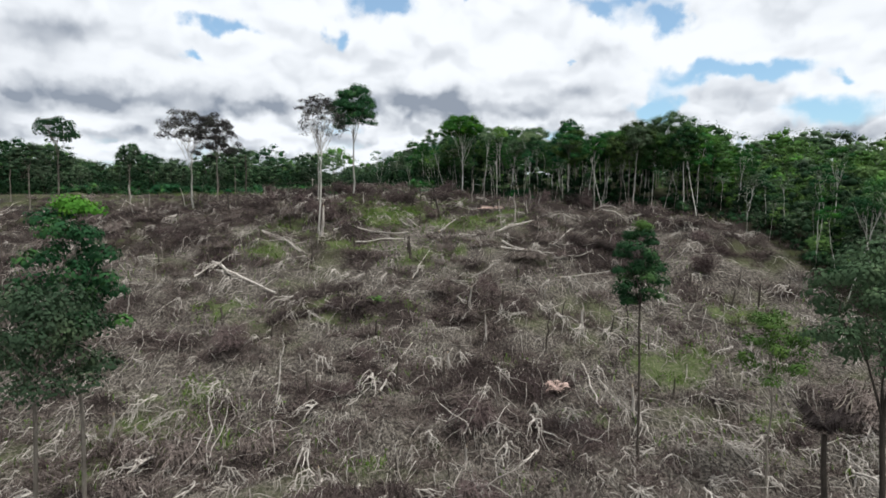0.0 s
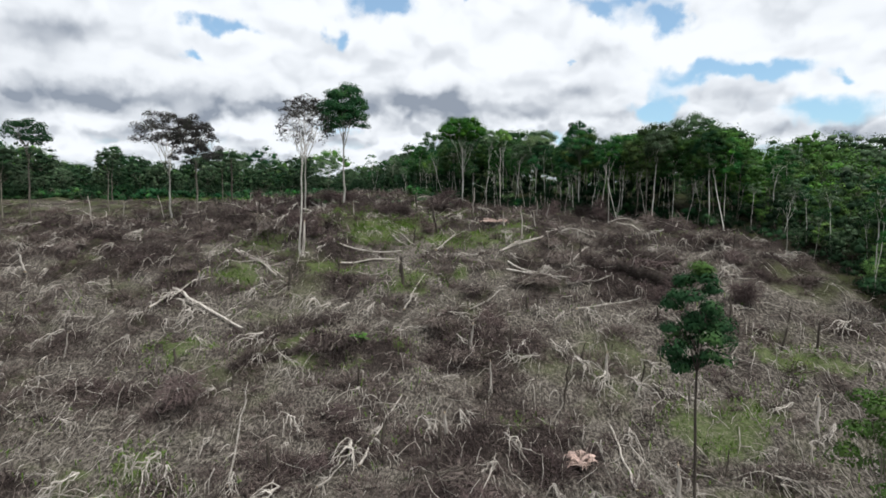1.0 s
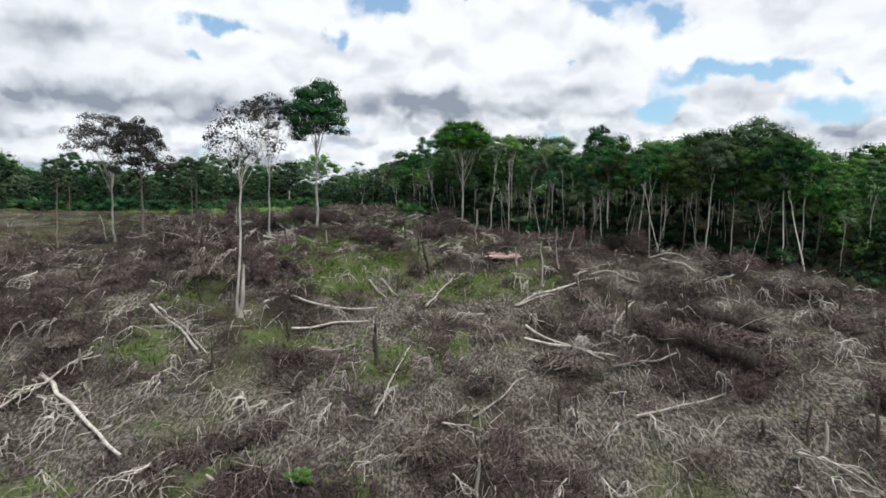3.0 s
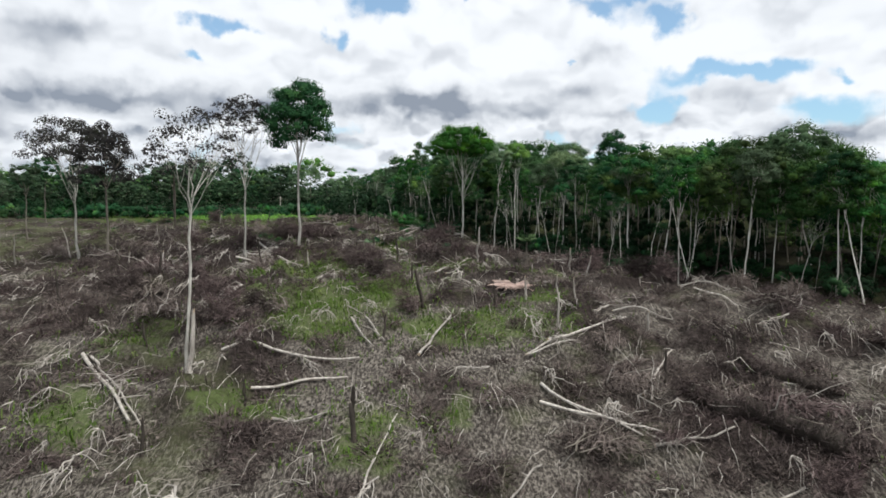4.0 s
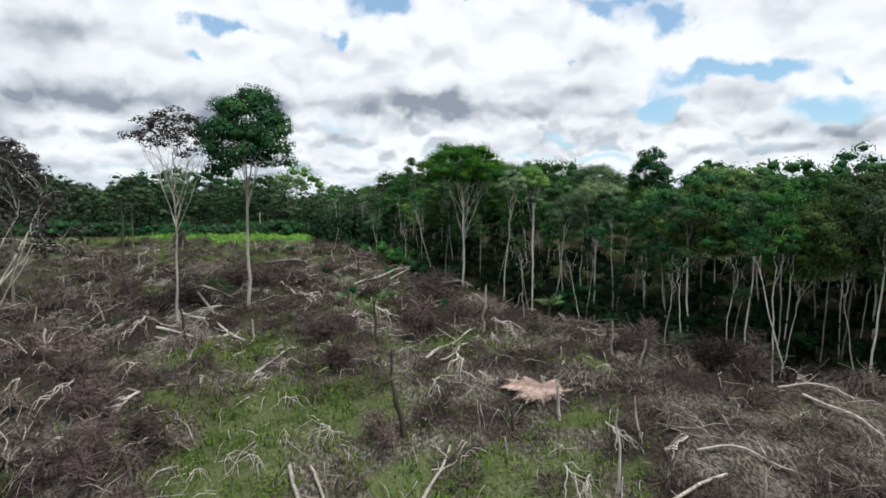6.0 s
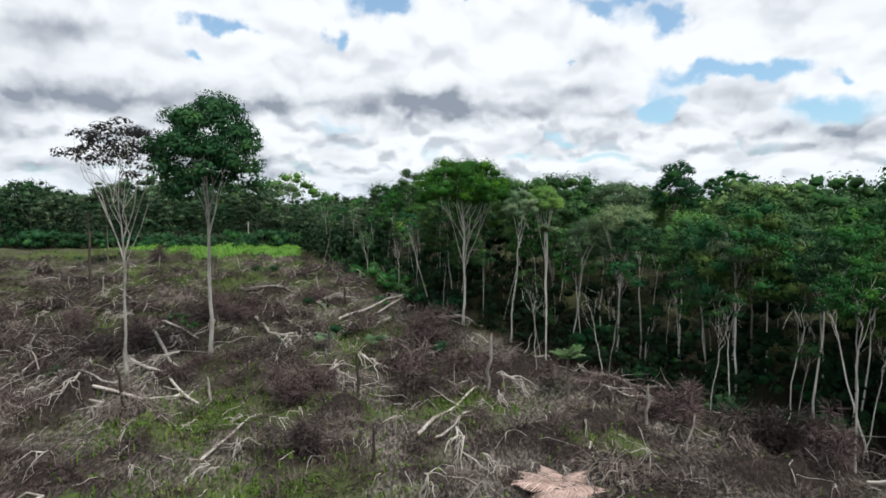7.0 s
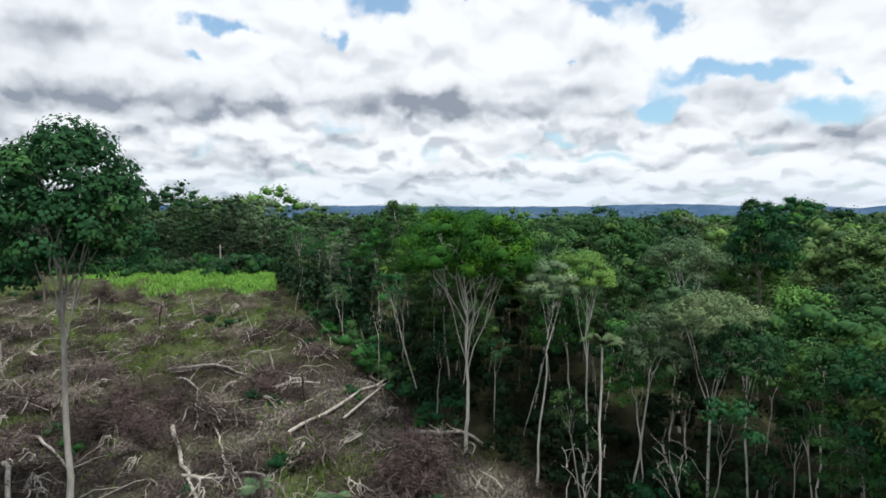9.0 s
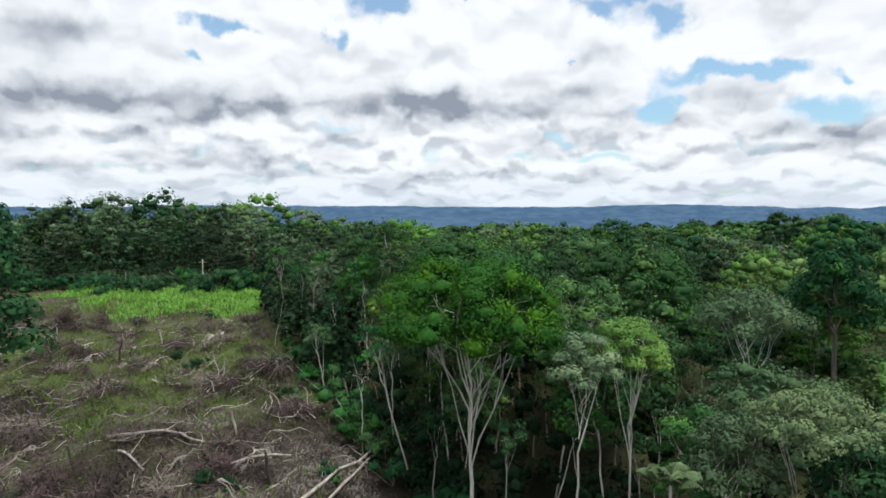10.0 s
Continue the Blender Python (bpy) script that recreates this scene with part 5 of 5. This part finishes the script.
# feet of the broken posts, height, thickness, wood: 0 dark, 1 bleached
STUBS_LOW = [(29.7, 64.8, 2.2, 0.09, 0), (31.4, 62.6, 2.6, 0.11, 0), (26.8, 66.4, 1.8, 0.08, 0), (18.5, 62.7, 2.4, 0.07, 0), (-4.4, 81.0, 2.2, 0.16, 0), (-11.5, 82.2, 2.0, 0.08, 0), (-27.8, 75.3, 2.0, 0.15, 0), (-3.5, 91.5, 2.0, 0.12, 0),
             (23.1, 69.4, 2.4, 0.1, 0), (24.0, 69.0, 1.6, 0.12, 1), (-47.1, 96.3, 4.0, 0.08, 1), (-16.4, 85.3, 4.2, 0.17, 1), (10.5, 92.6, 4.2, 0.07, 1), (-4.0, 78.9, 2.3, 0.17, 0), (-6.5, 60.5, 2.0, 0.07, 0), (9.6, 58.4, 3.0, 0.09, 0),
             (16.2, 60.4, 2.4, 0.08, 0), (2.5, 63.5, 2.0, 0.08, 0), (-20, 60.5, 1.7, 0.07, 1)]
STUBS_HIGH = [(-0.5, 99.0, 3.6, 0.16, 0), (-63.9, 138, 4.6, 0.1, 1), (-8.9, 142.5, 2.6, 0.12, 0), (16.1, 107.3, 2.4, 0.07, 1), (-44.1, 156.8, 3.0, 0.1, 1), (-57, 140.9, 5.0, 0.09, 1), (5.4, 118.2, 4.2, 0.12, 1), (15.4, 112.2, 2.6, 0.1, 1),
              (-19, 112.9, 3.6, 0.1, 0), (-4.2, 116.5, 3.2, 0.11, 0), (-8.0, 126.4, 2.6, 0.1, 0), (-13.2, 149.3, 2.2, 0.1, 1), (-49.2, 185.3, 2.6, 0.1, 1), (-35.5, 174.8, 3.0, 0.12, 0), (-22.7, 144, 2.2, 0.09, 0), (-33, 98, 3.2, 0.09, 0),
              (-38, 118, 3.6, 0.1, 0), (-29, 110, 2.4, 0.1, 1), (-2, 107, 2.2, 0.1, 0), (6, 99, 1.8, 0.09, 0), (13, 97, 2.4, 0.07, 1)]


def stubs():
    rng = np.random.default_rng(71)
    rows = STUBS_LOW + STUBS_HIGH
    while len(rows) < 120:
        y = 40 + 150 * rng.uniform() ** 1.3
        x = rng.uniform(-0.7, 0.7) * (y + 6)
        if in_clearing(x, y, 2):
            rows.append((x, y, rng.uniform(0.7, 2.6), rng.uniform(0.05, 0.13), int(rng.uniform() < 0.35)))
    for x, y, h, r, pale in rows:
        ob = thing("tree_stump", pose(x, y, ground_z(x, y), rng.normal() * 5, rng.normal() * 5, rng.uniform(0, 360)))
        g = Geo()
        p = bent((0, 0, -0.3), (rng.normal() * 0.06 * h, rng.normal() * 0.06 * h, h), 6, 0.02 * h, rng)
        g.tube(p, np.array((1.35, 1.05, 1.0, 0.95, 0.85, 0.6)) * r, 7)
        part("post", g, DEADWOOD if pale else BARK_DARK, ob, smooth=True)
        g = Geo()
        a = rng.uniform(0, 6.28)
        g.tube([p[-1] - np.array((0, 0, r)), p[-1] + np.array((math.cos(a) * r * 0.4, math.sin(a) * r * 0.4, r * 1.6))], [r * 0.62, r * 0.12], 6)
        part("broken_top", g, CUT_WOOD if pale else BARK_GREY, ob)
        tagged(ob, "broken bleached stump standing in the brush" if pale else "charred dark stump standing in the brush", "stump", "stumps")


stubs()


def palm(x, y, trunk_h, fronds, length, droop, leaf, bark, label, seed, r=0.1, up=0.6):
    rng = np.random.default_rng(seed)
    ob = tagged(thing("palm", pose(x, y, land(x, y), 0, 0, rng.uniform(0, 360))), label, "palm")
    if trunk_h > 0.3:
        g = Geo()
        g.tube(bent((0, 0, -0.3), (0, 0, trunk_h), 7, 0.05, rng), np.linspace(r * 1.3, r, 7), 8)
        part("trunk", g, bark, ob, smooth=True)
    for k in range(fronds):
        a = k * 2.4 + rng.uniform(-0.3, 0.3)
        e = up * rng.uniform(0.5, 1.3)
        g = Geo()
        t = np.linspace(0, 1, 9)
        rib = np.stack([np.cos(a) * t * length * math.cos(e), np.sin(a) * t * length * math.cos(e), trunk_h + 0.15 + t * length * math.sin(e) - droop * length * t * t], 1)
        g.tube(rib, np.linspace(0.03, 0.008, 9), 3)
        side = np.array((-math.sin(a), math.cos(a), 0))
        for s in (-1, 1):
            for j in np.linspace(0.12, 0.98, 15):
                c = np.array([np.interp(j, t, rib[:, i]) for i in range(3)])
                w = length * 0.26 * math.sin(math.pi * min(j + 0.12, 1)) + 0.1
                d = np.array((math.cos(a) * 0.6, math.sin(a) * 0.6, -0.25)) + side * s
                d /= np.linalg.norm(d)
                tip = c + d * w
                out = np.array((math.cos(a), math.sin(a), 0)) * length * 0.022
                g.add([c - out, c + out, tip + out * 0.4 - np.array((0, 0, 0.04)), tip - out * 0.4 - np.array((0, 0, 0.04))], [[0, 1, 2, 3]])
        part("frond", g, leaf, ob)


palm(8.2, 103.6, 0.35, 16, 2.7, 0.28, PALM_DRY, BARK_GREY, "withered pinkish palm collapsed on the slope", 81, up=0.35)
palm(10.4, 122.2, 11.2, 18, 1.5, 0.55, LEAF_PALE, BARK_PALE, "pale-stemmed palm with a feathery crown", 82, 0.05, 1.0)
palm(11.3, 117.6, 2.6, 16, 1.8, 0.35, LEAF_PALE, BARK_GREY, "small grey-green palm at the clearing's edge", 83, 0.09, 0.9)
palm(-52, 168, 12.6, 16, 3.0, 0.5, LEAF_DARK, BARK_DARK, "tall dark palm rising before the far forest", 84, 0.16, 0.9)
palm(17.3, 28.2, 8.2, 15, 2.2, 0.25, BRUSH_DARK, BARK_DARK, "dead blackened palm on the lower slope", 85, 0.12, 1.0)
palm(-3.6, 125.0, 1.6, 12, 1.5, 0.5, LEAF_GREY, BARK_GREY, "small green palm among the felled brush", 86, 0.08, 0.9)
palm(-8.5, 127.5, 1.0, 11, 1.4, 0.5, LEAF_GREY, BARK_GREY, "small green palm among the felled brush", 87, 0.08, 0.9)
palm(-7.2, 66.6, 0.6, 10, 1.3, 0.5, LEAF_BRIGHT, BARK_GREY, "small green palm among the felled brush", 88, 0.07, 0.9)
palm(9.4, 51.5, 0.3, 12, 1.7, 0.6, PALM_DRY, BARK_GREY, "withered pinkish palm collapsed on the slope", 89, up=0.9)


def power_line():
    """A pale pole at the far field with one sagging wire."""
    x, y = -48.1, 234.5
    z = land(x, y)
    ob = tagged(thing("utility_pole", pose(x, y, z)), "pale wooden utility pole behind the far field", "pole")
    g = Geo()
    g.tube([(0, 0, -0.5), (0, 0, 3), (0, 0, 12.6 - z)], [0.17, 0.15, 0.12], 8, True)
    part("pole", g, DEADWOOD, ob, smooth=True)
    g = Geo()
    g.tube([(-0.9, 0, 12.0 - z), (0.9, 0, 12.0 - z)], [0.06, 0.06], 4, True)
    part("crossarm", g, BARK_GREY, ob)
    g = Geo()
    t = np.linspace(0, 1, 25)
    g.tube(np.stack([-92 + 72 * t, 233 + 2.0 * t, 9.0 + 5.6 * t - 1.2 * np.sin(np.pi * t)], 1), np.full(25, 0.035), 4)
    tagged(part("power_cable", g, BARK_DARK, None), "thin dark overhead cable before the far forest", "cable")


power_line()
